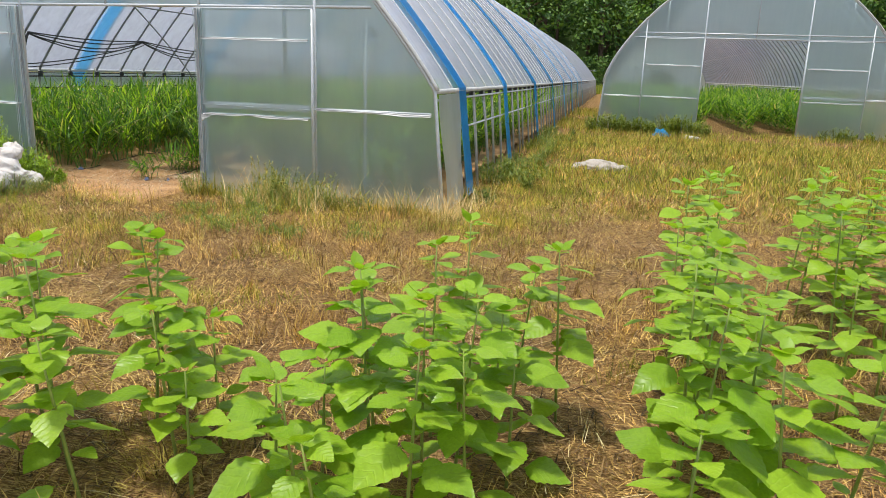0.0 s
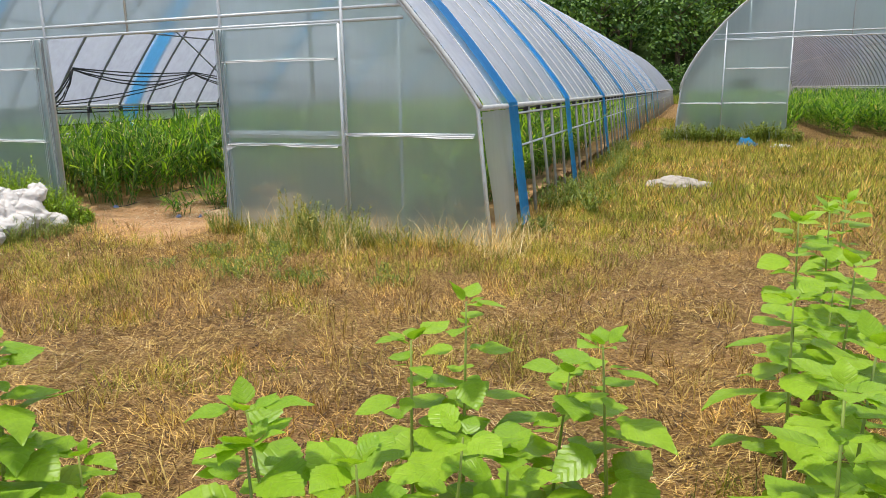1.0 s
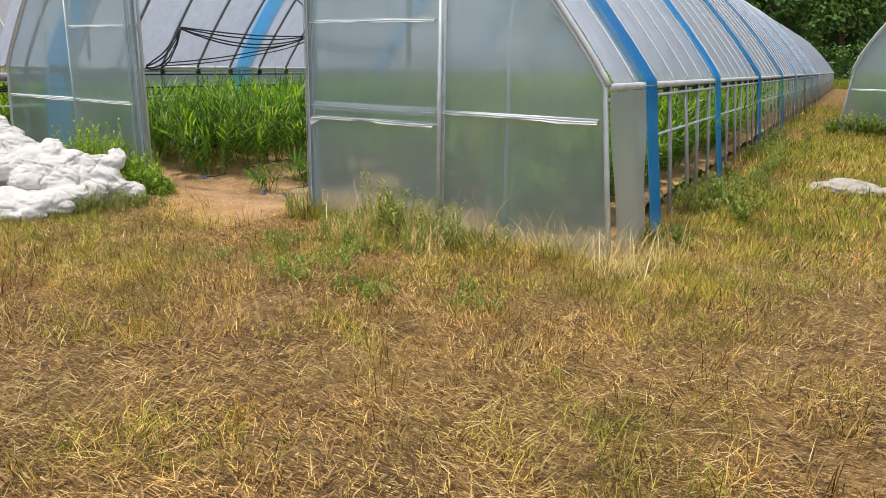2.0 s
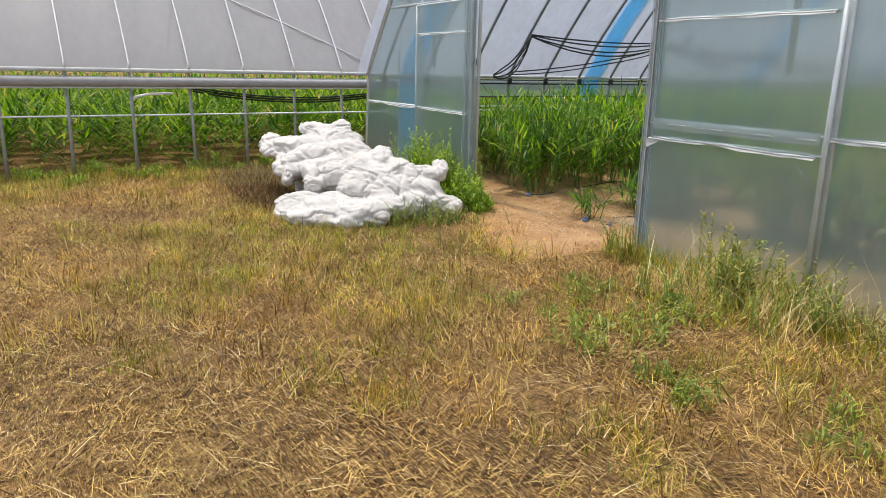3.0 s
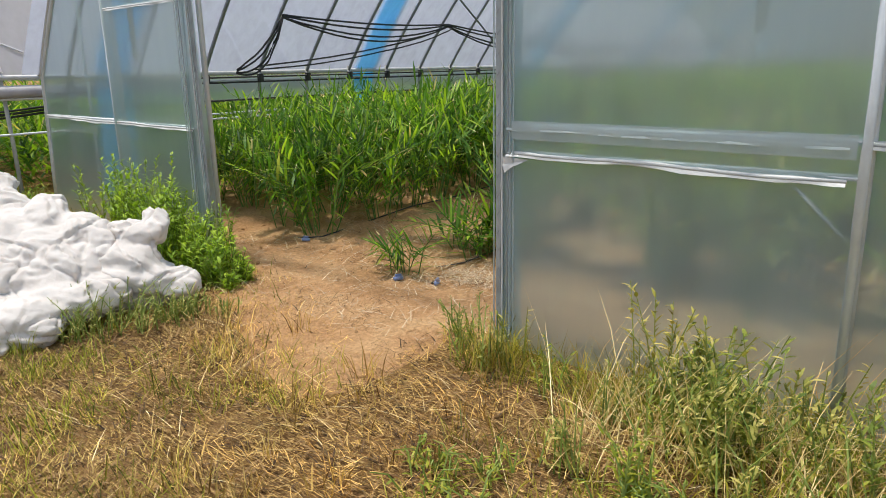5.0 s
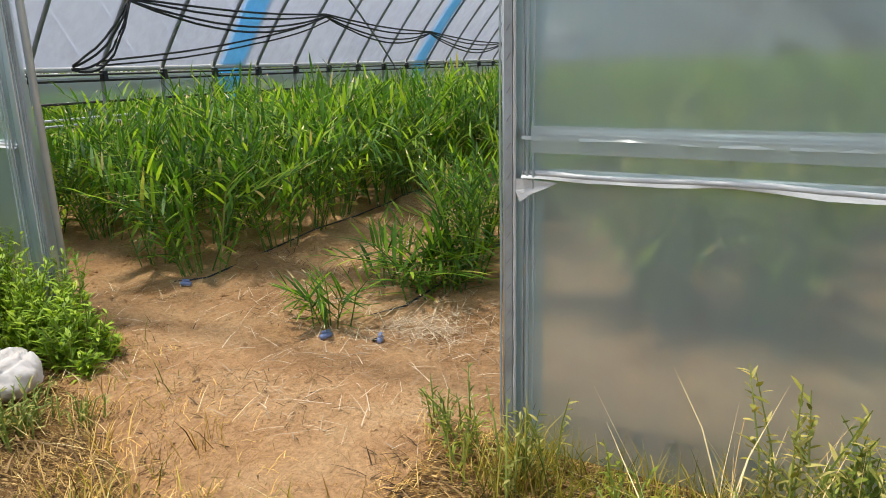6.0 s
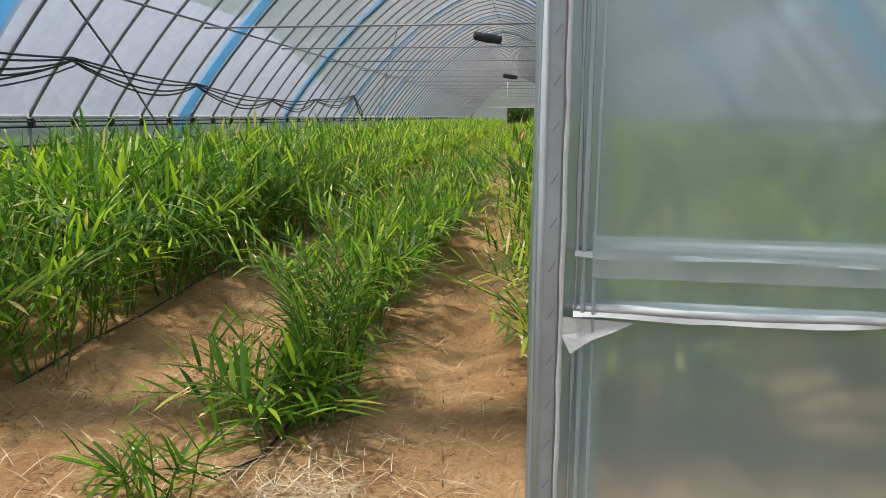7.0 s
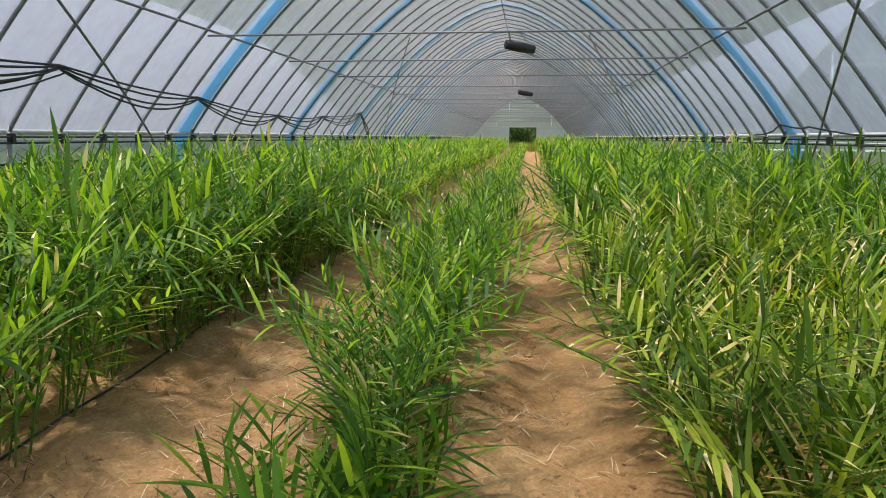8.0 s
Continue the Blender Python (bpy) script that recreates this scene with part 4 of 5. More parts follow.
blades("dead_litter", x, y, ground_z(x, y) + 0.004, g.uniform(0.03, 0.12, len(x)), g.uniform(0.004, 0.010, len(x)),
       g.uniform(0.90, 0.99, len(x)), M_LITTER, "brown litter darkening the shadow gaps under the straw", 62, 0.9)
x, y, g = field_spots(8500, 63, NEAR, lambda x, y: outside(x, y) & (lumps(x, y, 2.3, 1.1) + 0.6 * lumps(x, y, 6.0, 0.3) > -0.3))
blades("loose_straw", x, y, ground_z(x, y) + g.uniform(0.015, 0.06, len(x)), g.uniform(0.06, 0.24, len(x)), g.uniform(0.0014, 0.003, len(x)),
       g.uniform(0.95, 0.995, len(x)), M_PALE, "loose pale straw lying on the field", 64, 0.5)
x, y, g = field_spots(30000, 65, (-5.5, 9.0, -11.0, -6.4), outside)
blades("dry_stubble", x, y, ground_z(x, y), g.uniform(0.08, 0.22, len(x)), g.uniform(0.005, 0.010, len(x)),
       g.uniform(0.3, 0.95, len(x)), M_STRAW, "yellowed grass behind the path", 66)
# taller growth where the mower could not reach, along the front wall
x, y, s, g = tufts(330, 16, 15, (1.0, 5.0, -1.25, 0.1), lambda x, y: outside(x, y) & (y > -0.05 * x - 0.6 + 0.5 * lumps(x, y, 4, 1)) & (lumps(x, y, 3.1, 0.6) > -0.45), 0.06)
blades("tall_grass", x, y, ground_z(x, y), g.uniform(0.05, 0.24, len(x)) * s, g.uniform(0.0025, 0.006, len(x)),
       g.uniform(0.3, 0.97, len(x)), M_GRASS, "taller yellow-green grass against the wall", 16)
x, y, s, g = tufts(260, 14, 17, (1.9, 4.4, -0.75, 0.1), lambda x, y: outside(x, y) & (lumps(x, y, 2.7, 1.6) > -0.3), 0.07)
blades("tall_grass", x, y, ground_z(x, y), g.uniform(0.12, 0.5, len(x)) * s, g.uniform(0.0018, 0.004, len(x)),
       g.uniform(0.35, 0.97, len(x)), M_PALE, "tall bleached grass stalks leaning on the wall", 18)
x, y, s, g = tufts(150, 15, 19, (1.2, 2.7, -0.46, -0.16), outside, 0.05)
blades("tall_grass", x, y, ground_z(x, y), g.uniform(0.06, 0.24, len(x)) * s, g.uniform(0.002, 0.0045, len(x)),
       g.uniform(0.2, 0.95, len(x)), M_GRASS, "uncut grass at the foot of the door", 20)
FAR = (-5.0, 22.0, 2.0, 26.0)
x, y, g = field_spots(24000, 7, FAR, lambda x, y: outside(x, y))
blades("dry_stubble", x, y, ground_z(x, y), g.uniform(0.08, 0.22, len(x)), g.uniform(0.008, 0.014, len(x)),
       g.uniform(0.2, 0.7, len(x)), M_STRAW, "yellowed grass farther across the field", 8)
x, y, g = field_spots(98000, 9, FAR, lambda x, y: outside(x, y) & (lumps(x, y, 0.9, 0.5) + 0.5 * lumps(x, y, 2.6, 1.5) > -0.5))
blades("green_grass", x, y, ground_z(x, y), g.uniform(0.08, 0.25, len(x)), g.uniform(0.008, 0.014, len(x)),
       g.uniform(0.2, 0.7, len(x)), M_GRASS, "green grass among the yellow", 10)
x, y, g = field_spots(26000, 11, (9.0, 30.0, -6.5, 3.0), lambda x, y: outside(x, y))
blades("dry_stubble", x, y, ground_z(x, y), g.uniform(0.08, 0.22, len(x)), g.uniform(0.008, 0.014, len(x)),
       g.uniform(0.2, 0.7, len(x)), M_STRAW, "yellowed grass beside the field", 12)


for k, (mat, label) in enumerate(((M_STRAW, "yellowed grass farther across the field"), (M_GRASS, "green grass among the yellow"))):
    x, y, g = field_spots((9000, 30000)[k], 73 + k, (4.2, 13.0, 0.5, 11.0), outside)
    blades("field_grass", x, y, ground_z(x, y), g.uniform(0.05, 0.18, len(x)), g.uniform(0.007, 0.013, len(x)), g.uniform(0.3, 0.95, len(x)), mat, label, 75 + k)


# ---------------------------------------------------------------- broad-leaved plants in the foreground
def leaf_mesh(name, length, width, seed, droop):
    """Toothed, veined leaf with its stalk, lying along +x from the stem."""
    rnd = random.Random(seed)
    stalk = 0.34
    verts, faces = [], []
    n = 14
    cols = (-1.0, -0.55, 0.0, 0.55, 1.0)
    for i in range(n + 1):
        u = i / n
        w = width / 2 * (math.sin(math.pi * u ** 0.80) ** 0.90 * (1.10 - 0.30 * u) if 0 < u < 1 else 0.02)
        tooth = 1.0 + (0.07 if i % 2 else -0.04)
        z = -droop * u * u + 0.03 * math.sin(7 * u + seed)
        for c in cols:
            verts.append((length * (stalk + u + 0.05 * abs(c)), c * w * (tooth if abs(c) == 1 else 1.0),
                          length * z + 0.16 * w * abs(c) ** 0.8 - 0.12 * w * abs(c) ** 3 + 0.012 * width * math.sin(9 * u + 4 * c) - (0.10 * w if i % 2 and abs(c) == 0.55 else 0)))
    m = len(cols)
    for i in range(n):
        for k in range(m - 1):
            a = i * m + k
            faces.append((a, a + m, a + m + 1, a + 1))
    o = len(verts)
    t = 0.0025
    verts += [(0, -t, 0), (0, t, 0), (length * stalk * 1.1, t, 0.001), (length * stalk * 1.1, -t, 0.001), (0, 0, -2 * t), (length * stalk * 1.1, 0, -2 * t)]
    faces += [(o, o + 1, o + 2, o + 3), (o, o + 3, o + 5, o + 4), (o + 1, o + 4, o + 5, o + 2)]
    me = bpy.data.meshes.new(name)
    me.from_pydata(verts, [], faces)
    me.polygons.foreach_set("use_smooth", [True] * len(me.polygons))
    me.materials.append(M_PERILLA)
    return me


LEAVES = [leaf_mesh("leaf", 1.0, 0.74 + 0.06 * (s % 3), s, 0.14 + 0.08 * (s % 4)) for s in range(8)]


def perilla_plant(seed, height, place):
    rnd = random.Random(seed)
    t = thing("perilla_plant", "young broad-leaved plant, bright green on a thin stem", "plant", place, group="plants in the field")
    lean = Vector((rnd.uniform(-0.08, 0.08), rnd.uniform(-0.08, 0.08), 0))
    path = [lean * u + Vector((0, 0, height * u)) for u in (0, 0.25, 0.5, 0.75, 1.0)]
    v, f = tube_geo(path, [0.007, 0.0065, 0.0055, 0.004, 0.0025], 5)
    raw("stem", v, f, M_PSTEM, t, smooth=True)
    levels = max(5, int(height / 0.080))
    turn = rnd.uniform(0, 3.14)
    for k in range(levels):
        u = 0.18 + 0.82 * (k / (levels - 1)) ** 0.85
        p = lean * u + Vector((0, 0, height * u))
        size = (0.090 + 0.075 * math.sin(math.pi * min(1.0, u * 0.92 + 0.10))) * rnd.uniform(0.75, 1.2)
        if k == levels - 1:
            size = 0.088
        turn += math.pi / 2 + rnd.uniform(-0.3, 0.3)
        spots = [(turn, 1.0), (turn + math.pi, 1.0)]
        if 0.3 < u < 0.95:
            spots += [(turn + rnd.uniform(0.4, 0.8), 0.5), (turn + math.pi + rnd.uniform(0.4, 0.8), 0.5)]
        for a, k2 in spots:
            if rnd.random() < (0.5 if u < 0.36 else 0.06):
                continue
            pitch = rnd.uniform(-0.12, 0.38) if u < 0.88 else rnd.uniform(0.1, 0.5)
            s = size * k2 * rnd.uniform(0.9, 1.1)
            ob = new("leaf", rnd.choice(LEAVES))
            ob.parent = t
            ob.matrix_basis = (Matrix.Translation(p) @ Matrix.Rotation(a, 4, "Z") @ Matrix.Rotation(-pitch, 4, "Y")
                               @ Matrix.Rotation(rnd.uniform(-0.32, 0.32), 4, "X") @ Matrix.Scale(s, 4))
    # young leaves folded round the growing tip
    for k in range(5):
        ob = new("leaf", LEAVES[(seed + k) % len(LEAVES)])
        ob.parent = t
        ob.matrix_basis = (Matrix.Translation(lean + Vector((0, 0, height - 0.012))) @ Matrix.Rotation(turn + 1.257 * k + rnd.uniform(-0.3, 0.3), 4, "Z")
                           @ Matrix.Rotation(-rnd.uniform(0.35, 1.1), 4, "Y") @ Matrix.Scale(rnd.uniform(0.035, 0.075), 4))
    return t


PERILLA = [(4.07, -5.03, .80), (3.92, -5.44, .78), (4.04, -5.12, .79), (3.75, -5.3, .76), (4.25, -5.3, .62), (3.6, -5.55, .7), (4.1, -5.6, .6), (3.85, -5.75, .55),
           (4.3, -5.1, .5), (3.55, -5.15, .72), (4.4, -5.45, .45)]
PERILLA += [(5.13, -4.61, .85), (5.05, -4.78, .78), (4.97, -5.2, .80), (5.12, -5.19, .71), (5.0, -5.34, .74), (5.2, -5.0, .68), (5.33, -4.44, .64), (5.53, -4.5, .76),
            (5.3, -4.85, .6), (4.75, -5.55, .58), (4.9, -5.65, .6), (5.15, -5.5, .68), (5.3, -5.3, .6), (5.05, -5.8, .52), (4.8, -5.3, .5), (5.4, -5.05, .48)]
PERILLA += [(5.98, -5.0, .86), (5.94, -5.4, .84), (6.12, -5.2, .8), (6.05, -4.6, .85), (6.2, -4.7, .75), (6.0, -4.2, .84), (6.15, -3.9, .85), (6.1, -3.45, .88),
            (6.25, -3.1, .88), (6.3, -2.85, .88), (6.15, -3.7, .7), (6.0, -4.85, .65), (6.2, -5.5, .75), (6.35, -5.35, .7), (5.9, -5.7, .6), (6.3, -4.1, .6)]
PERILLA += [(6.65, -3.2, .86), (6.87, -2.7, .86), (7.1, -2.2, .86), (7.05, -2.9, .8), (7.3, -2.4, .85), (7.4, -2.05, .85), (6.85, -3.5, .8), (7.2, -3.2, .8),
            (6.95, -3.9, .75), (7.3, -3.7, .75), (7.5, -2.7, .8), (6.7, -4.2, .65), (7.15, -2.6, .7), (6.55, -5.45, .72), (6.75, -5.3, .65)]
for i, (px, py, ph) in enumerate(PERILLA):
    perilla_plant(200 + i, ph, (px, py, hills(px, py)))


# ---------------------------------------------------------------- fleece heap
ALONG, ACROSS = Vector((0.35, 0.94, 0)).normalized(), Vector((-0.94, 0.35, 0)).normalized()


def cloth(name, parent, folds, cores, pleat, label, seed, mat=None, axes=(ALONG, ACROSS)):
    """A part of the heap: soft folds of cloth run together, creased and wrinkled."""
    bm = bmesh.new()
    for k, (x, y, z, a, b, tilt) in enumerate(folds):
        made = bmesh.ops.create_icosphere(bm, subdivisions=3, radius=1.0)["verts"]
        u, w = math.cos(math.radians(tilt)), math.sin(math.radians(tilt))
        for v in made:
            q = v.co * (1 + 0.22 * noise.noise(v.co * 1.4 + Vector((k, seed, 0))))
            p, r, h = q.x * a, q.y * b * 1.75, q.z * b
            v.co = Vector((x, y, z)) + axes[0] * (p * u - h * w) + axes[1] * (r + 0.35 * h) + Vector((0, 0, p * w + h * u))
    for x, y, z, a, c, b in cores:
        made = bmesh.ops.create_icosphere(bm, subdivisions=3, radius=1.0)["verts"]
        for v in made:
            v.co = Vector((x, y, z + v.co.z * b)) + axes[0] * v.co.x * a + axes[1] * v.co.y * c
    me = bpy.data.meshes.new(name)
    bm.to_mesh(me)
    bm.free()
    rough = new(name, me)
    m = rough.modifiers.new("remesh", "REMESH")
    m.mode, m.voxel_size = "VOXEL", 0.013
    m = rough.modifiers.new("smooth", "SMOOTH")
    m.factor, m.iterations = 0.5, 7
    bpy.context.view_layer.update()
    got = rough.evaluated_get(bpy.context.evaluated_depsgraph_get()).to_mesh()
    verts = []
    for v in got.vertices:
        q, n = v.co, v.normal
        w = q + 0.10 * noise.noise_vector(q * 2.5) + 0.03 * noise.noise_vector(q * 8.0)
        s, t = w.dot(axes[0]), w.dot(axes[1])
        # long soft folds, thin deep creases between them, then fine crumples
        h = 0.034 * (abs(noise.noise((s * 2.8, t * 3.4, w.z * 6.5 + seed))) - 0.22) + 0.016 * (abs(noise.noise((s * 7, t * 11, w.z * 13 + seed))) - 0.2)
        h += 0.016 * (abs(noise.noise((s * 4.0, t * 5.0, w.z * 26.0 + 5 * s))) - 0.2) + 0.012 * (0.3 - abs(noise.noise((s * 19, t * 9 + seed, w.z * 22)))) + 0.007 * (0.3 - abs(noise.noise(w * 34)))
        h -= 0.024 * max(0.0, 1 - 18 * abs(noise.noise((s * 2.2, t * 3.2 + seed, w.z * 5.0))))
        h -= 0.018 * max(0.0, 1 - 18 * abs(noise.noise((s * 4.4 + 3.0, t * 3.6, w.z * 3.6 + seed))))
        if pleat:
            h += pleat * math.sin(46 * (w.z + 0.35 * s) + 3 * noise.noise(w * 3)) * min(1.0, max(0.0, (s - 0.0) * 2 + 1))
        p = q + n * h
        verts.append((p.x, p.y, max(p.z, -0.03)))
    faces = [tuple(f.vertices) for f in got.polygons]
    bpy.data.objects.remove(rough)
    return raw(name, verts, faces, mat or M_FLEECE, parent, label, smooth=True)


FOLDS_TOP = [
    (-2.21, -1.31, 0.69, 0.14, 0.08, -8), (-2.04, -1.06, 0.72, 0.10, 0.08, 0), (-2.08, -1.21, 0.66, 0.19, 0.09, 0), (-1.95, -1.23, 0.58, 0.37, 0.12, 5),
    (-2.42, -1.68, 0.53, 0.13, 0.11, 0), (-2.14, -1.53, 0.52, 0.35, 0.12, 5), (-1.78, -1.30, 0.51, 0.39, 0.11, 8), (-1.53, -1.13, 0.52, 0.20, 0.09, -15),
    (-1.87, -1.61, 0.39, 0.24, 0.13, 5),
]
FOLDS_MIDDLE = [
    (-1.85, -1.73, 0.31, 0.07, 0.13, 0), (-1.57, -1.55, 0.35, 0.14, 0.12, 0), (-1.39, -1.65, 0.27, 0.11, 0.09, 0), (-1.50, -1.37, 0.34, 0.23, 0.17, 10),
    (-1.12, -1.35, 0.25, 0.17, 0.12, 0), (-1.34, -1.17, 0.41, 0.21, 0.12, 0), (-1.31, -0.97, 0.48, 0.12, 0.11, -40), (-1.15, -1.07, 0.34, 0.18, 0.13, 0),
    (-1.10, -0.88, 0.41, 0.14, 0.09, -20),
]
FOLDS_LOW = [
    (-0.99, -0.89, 0.32, 0.14, 0.10, 0), (-0.95, -1.08, 0.23, 0.20, 0.12, 0), (-0.77, -1.09, 0.13, 0.26, 0.11, 0), (-0.76, -1.35, 0.08, 0.19, 0.12, 0),
]
FOLDS_END = [
    (-0.95, -0.68, 0.37, 0.15, 0.08, -10), (-0.94, -0.54, 0.40, 0.07, 0.10, 0), (-0.87, -0.78, 0.25, 0.20, 0.11, -10), (-0.74, -0.76, 0.16, 0.24, 0.08, -15),
    (-0.67, -0.68, 0.11, 0.20, 0.06, -22), (-0.68, -0.55, 0.11, 0.09, 0.07, -20),
]
FOLDS_FRONT = [
    (-1.28, -1.83, 0.12, 0.20, 0.10, 5), (-1.03, -1.65, 0.12, 0.28, 0.11, 0), (-1.25, -1.94, 0.05, 0.14, 0.09, 0), (-0.94, -1.79, 0.06, 0.29, 0.10, 0),
    (-0.86, -1.52, 0.09, 0.21, 0.12, 0), (-0.74, -1.63, 0.03, 0.18, 0.07, 0),
]
heap = thing("fleece", "crumpled heap of white row-cover fleece on the grass", "fabric")
cloth("heaped_cloth", heap, FOLDS_TOP + FOLDS_MIDDLE + FOLDS_LOW, [(-2.00, -1.24, 0.16, 0.34, 0.36, 0.36), (-1.45, -1.10, 0.11, 0.38, 0.48, 0.28)], 0.0, "piled soft folds", 1)
cloth("gathered_end", heap, FOLDS_END, [(-0.90, -0.74, 0.05, 0.28, 0.24, 0.20)], 0.014, "pleated end of the cloth", 2)
cloth("front_fold", heap, FOLDS_FRONT, [(-1.05, -1.62, 0.0, 0.30, 0.30, 0.12)], 0.0, "low fold slumped on the grass", 3)

# rough green growth beyond the far doorway
x, y, g = field_spots(9000, 71, (-9.0, 9.0, 58.5, 86.0), lambda x, y: y > 58.5)
blades("green_grass", x, y, np.zeros(len(x)), g.uniform(0.3, 0.9, len(x)), g.uniform(0.03, 0.07, len(x)), g.uniform(0.1, 0.6, len(x)), M_WEED,
       "bright green growth beyond the far doorway", 72)

# ---------------------------------------------------------------- weeds
def weed(seed, height, spread, stems, label, leaf=0.05, mat=None):
    """Branching weed: thin upright stems set with small pointed leaves."""
    rnd = random.Random(seed)
    t = thing("weed", label, "weed", group="weeds by the tunnels")
    lv, lt, sv, sf = [], [], [], []
    for s in range(stems):
        a, lean = rnd.uniform(0, 6.283), rnd.uniform(0.05, spread)
        b = Vector((rnd.gauss(0, 0.3 * spread), rnd.gauss(0, 0.3 * spread), 0)) * height
        tip = b + Vector((math.cos(a) * lean, math.sin(a) * lean, 1)) * height * rnd.uniform(0.55, 1.0)
        v, f = tube_geo([b, b.lerp(tip, 0.5) + Vector((0, 0, 0.04)), tip], [0.004, 0.003, 0.0015], 3, False)
        o = len(sv)
        sv += v
        sf += [tuple(i + o for i in q) for q in f]
        n = int(height / 0.022)
        for k in range(n):
            u = 0.1 + 0.9 * k / n
            p = b.lerp(tip, u)
            w = rnd.uniform(0, 6.283)
            v, tr = ribbon(p, (math.cos(w), math.sin(w), rnd.uniform(0.1, 1.3)), leaf * rnd.uniform(0.6, 1.4) * (1.2 - 0.6 * u),
                           leaf * rnd.uniform(0.14, 0.30), 0.15, rnd, 3)
            o = len(lv)
            lv += v
            lt += [tuple(i + o for i in q) for q in tr]
    tagged(raw("stalk", sv, sf, M_PSTEM, t), kind="stuff")
    tagged(raw("foliage", lv, lt, mat or M_WEED, t), kind="stuff")
    return t


GREEN_W = "bushy light green weed with small leaves"
for i, (wx, wy, wh) in enumerate([(-1.75, -0.15, .78), (-1.45, -0.25, .7), (-2.1, -0.1, .62), (-1.25, -0.35, .5), (-1.0, -0.3, .35), (-1.6, 0.0, .6),
                                  (-0.80, -0.20, .32), (-0.66, -0.18, .20), (-1.35, -0.15, .55), (-1.9, -0.25, .72), (-1.55, -0.35, .62), (-1.15, -0.2, .42),
                                  (-0.92, -0.18, .40), (-0.74, -0.30, .22), (-0.58, -0.32, .13), (-1.05, -0.08, .46)]):
    weed(300 + i, wh, 0.42, 20, GREEN_W, 0.07, M_BRIGHT).location = (wx, wy, hills(wx, wy))
for i in range(13):
    u = i / 12
    wx, wy = -0.62 + 0.25 * u + rnd.uniform(-0.1, 0.1), -1.35 + 0.75 * u + rnd.uniform(-0.08, 0.08)
    weed(330 + i, rnd.uniform(0.10, 0.26) * (1.2 - 0.5 * u), 1.0, 13, "low dusty green weed in front of the heap", 0.035, M_DUSTY).location = (wx, wy, hills(wx, wy))
for i, (wx, wy, wh) in enumerate([(1.12, -0.30, .30), (1.35, -0.35, .36), (1.62, -0.4, .28), (1.95, -0.55, .32), (2.15, -0.6, .42), (2.35, -0.6, .42), (2.6, -0.55, .40), (2.45, -0.8, .34),
                                  (2.2, -0.9, .36), (1.95, -0.85, .32), (2.75, -0.8, .34), (1.0, -0.15, .26), (2.9, -0.55, .35)]):
    weed(350 + i, 0.78 * wh, 0.6, 9, "wiry green weed against the door film", 0.04, M_DUSTY if i % 2 else M_LOWWEED).location = (wx, wy, hills(wx, wy))
for i in range(13):
    wx, wy = rnd.gauss(2.42, 0.22), rnd.uniform(-0.62, -0.28)
    weed(560 + i, rnd.uniform(0.26, 0.50), 0.55, 10, "bushy dark green weed at the foot of the wall", 0.055, M_WEED if i % 2 else M_DUSTY).location = (wx, wy, hills(wx, wy))
for i in range(9):
    wx, wy = rnd.uniform(2.75, 3.9), rnd.uniform(-0.7, -0.35)
    weed(580 + i, rnd.uniform(0.14, 0.28), 0.9, 8, "brown half-dead weed at the foot of the wall", 0.04, M_DEADWEED if i % 2 else M_DUSTY).location = (wx, wy, hills(wx, wy))
for i in range(26):
    wx, wy = rnd.uniform(1.5, 3.7), rnd.uniform(-1.9, -0.7)
    weed(380 + i, rnd.uniform(0.07, 0.14), 1.6, 12, "low leafy yellow-green ground weed", 0.045, M_LOWWEED).location = (wx, wy, hills(wx, wy))
for i in range(44):
    wx, wy = -4.68 + 0.9 * rnd.random() ** 1.6, rnd.uniform(-5.5, 0.8)
    weed(700 + i, rnd.uniform(0.10, 0.28), 0.9, 14, "low green weed along the tunnel side", 0.06, M_BRIGHT if i % 3 else M_LOWWEED).location = (wx, wy, hills(wx, wy))
for i in range(26):
    wx, wy = rnd.uniform(5.0, 8.1), rnd.uniform(12.6, 13.8)
    weed(430 + i, rnd.uniform(0.3, 0.6), 0.6, 12, "leafy green weed before the far tunnel", 0.11).location = (wx, wy, 0.0)
for i in range(34):
    wx, wy = rnd.uniform(4.05, 4.75), rnd.uniform(0.2, 11.0)
    weed(460 + i, rnd.uniform(0.15, 0.4), 0.7, 12, "green weed along the tunnel side", 0.07).location = (wx, wy, 0.0)
for i in range(9):
    wx, wy = 10.8 + 2.4 * rnd.random(), rnd.uniform(12.9, 13.8)
    weed(490 + i, rnd.uniform(0.2, 0.4), 0.6, 10, "leafy green weed before the far tunnel", 0.1).location = (wx, wy, 0.0)


# ---------------------------------------------------------------- small things by the door
def drip_valve(x, y, turn):
    t = thing("drip_valve", "small blue plastic drip-line valve on the sand", "valve", (x, y, floor_z(x, y) + 0.002), turn, "drip valves")
    raw("barrel", *tube_geo([(-0.03, 0, 0.015), (0.0, 0, 0.018), (0.03, 0, 0.015)], [0.012, 0.016, 0.012], 8), M_TAP, t, smooth=True)
    part("lever", box_geo(-0.022, 0.022, -0.008, 0.008, 0.032, 0.042, 0.003), M_TAP, t)
    raw("spigot", *tube_geo([(0, 0, 0.018), (0, 0.035, 0.008)], 0.009, 6), M_BLACK, t, smooth=True)
    return t


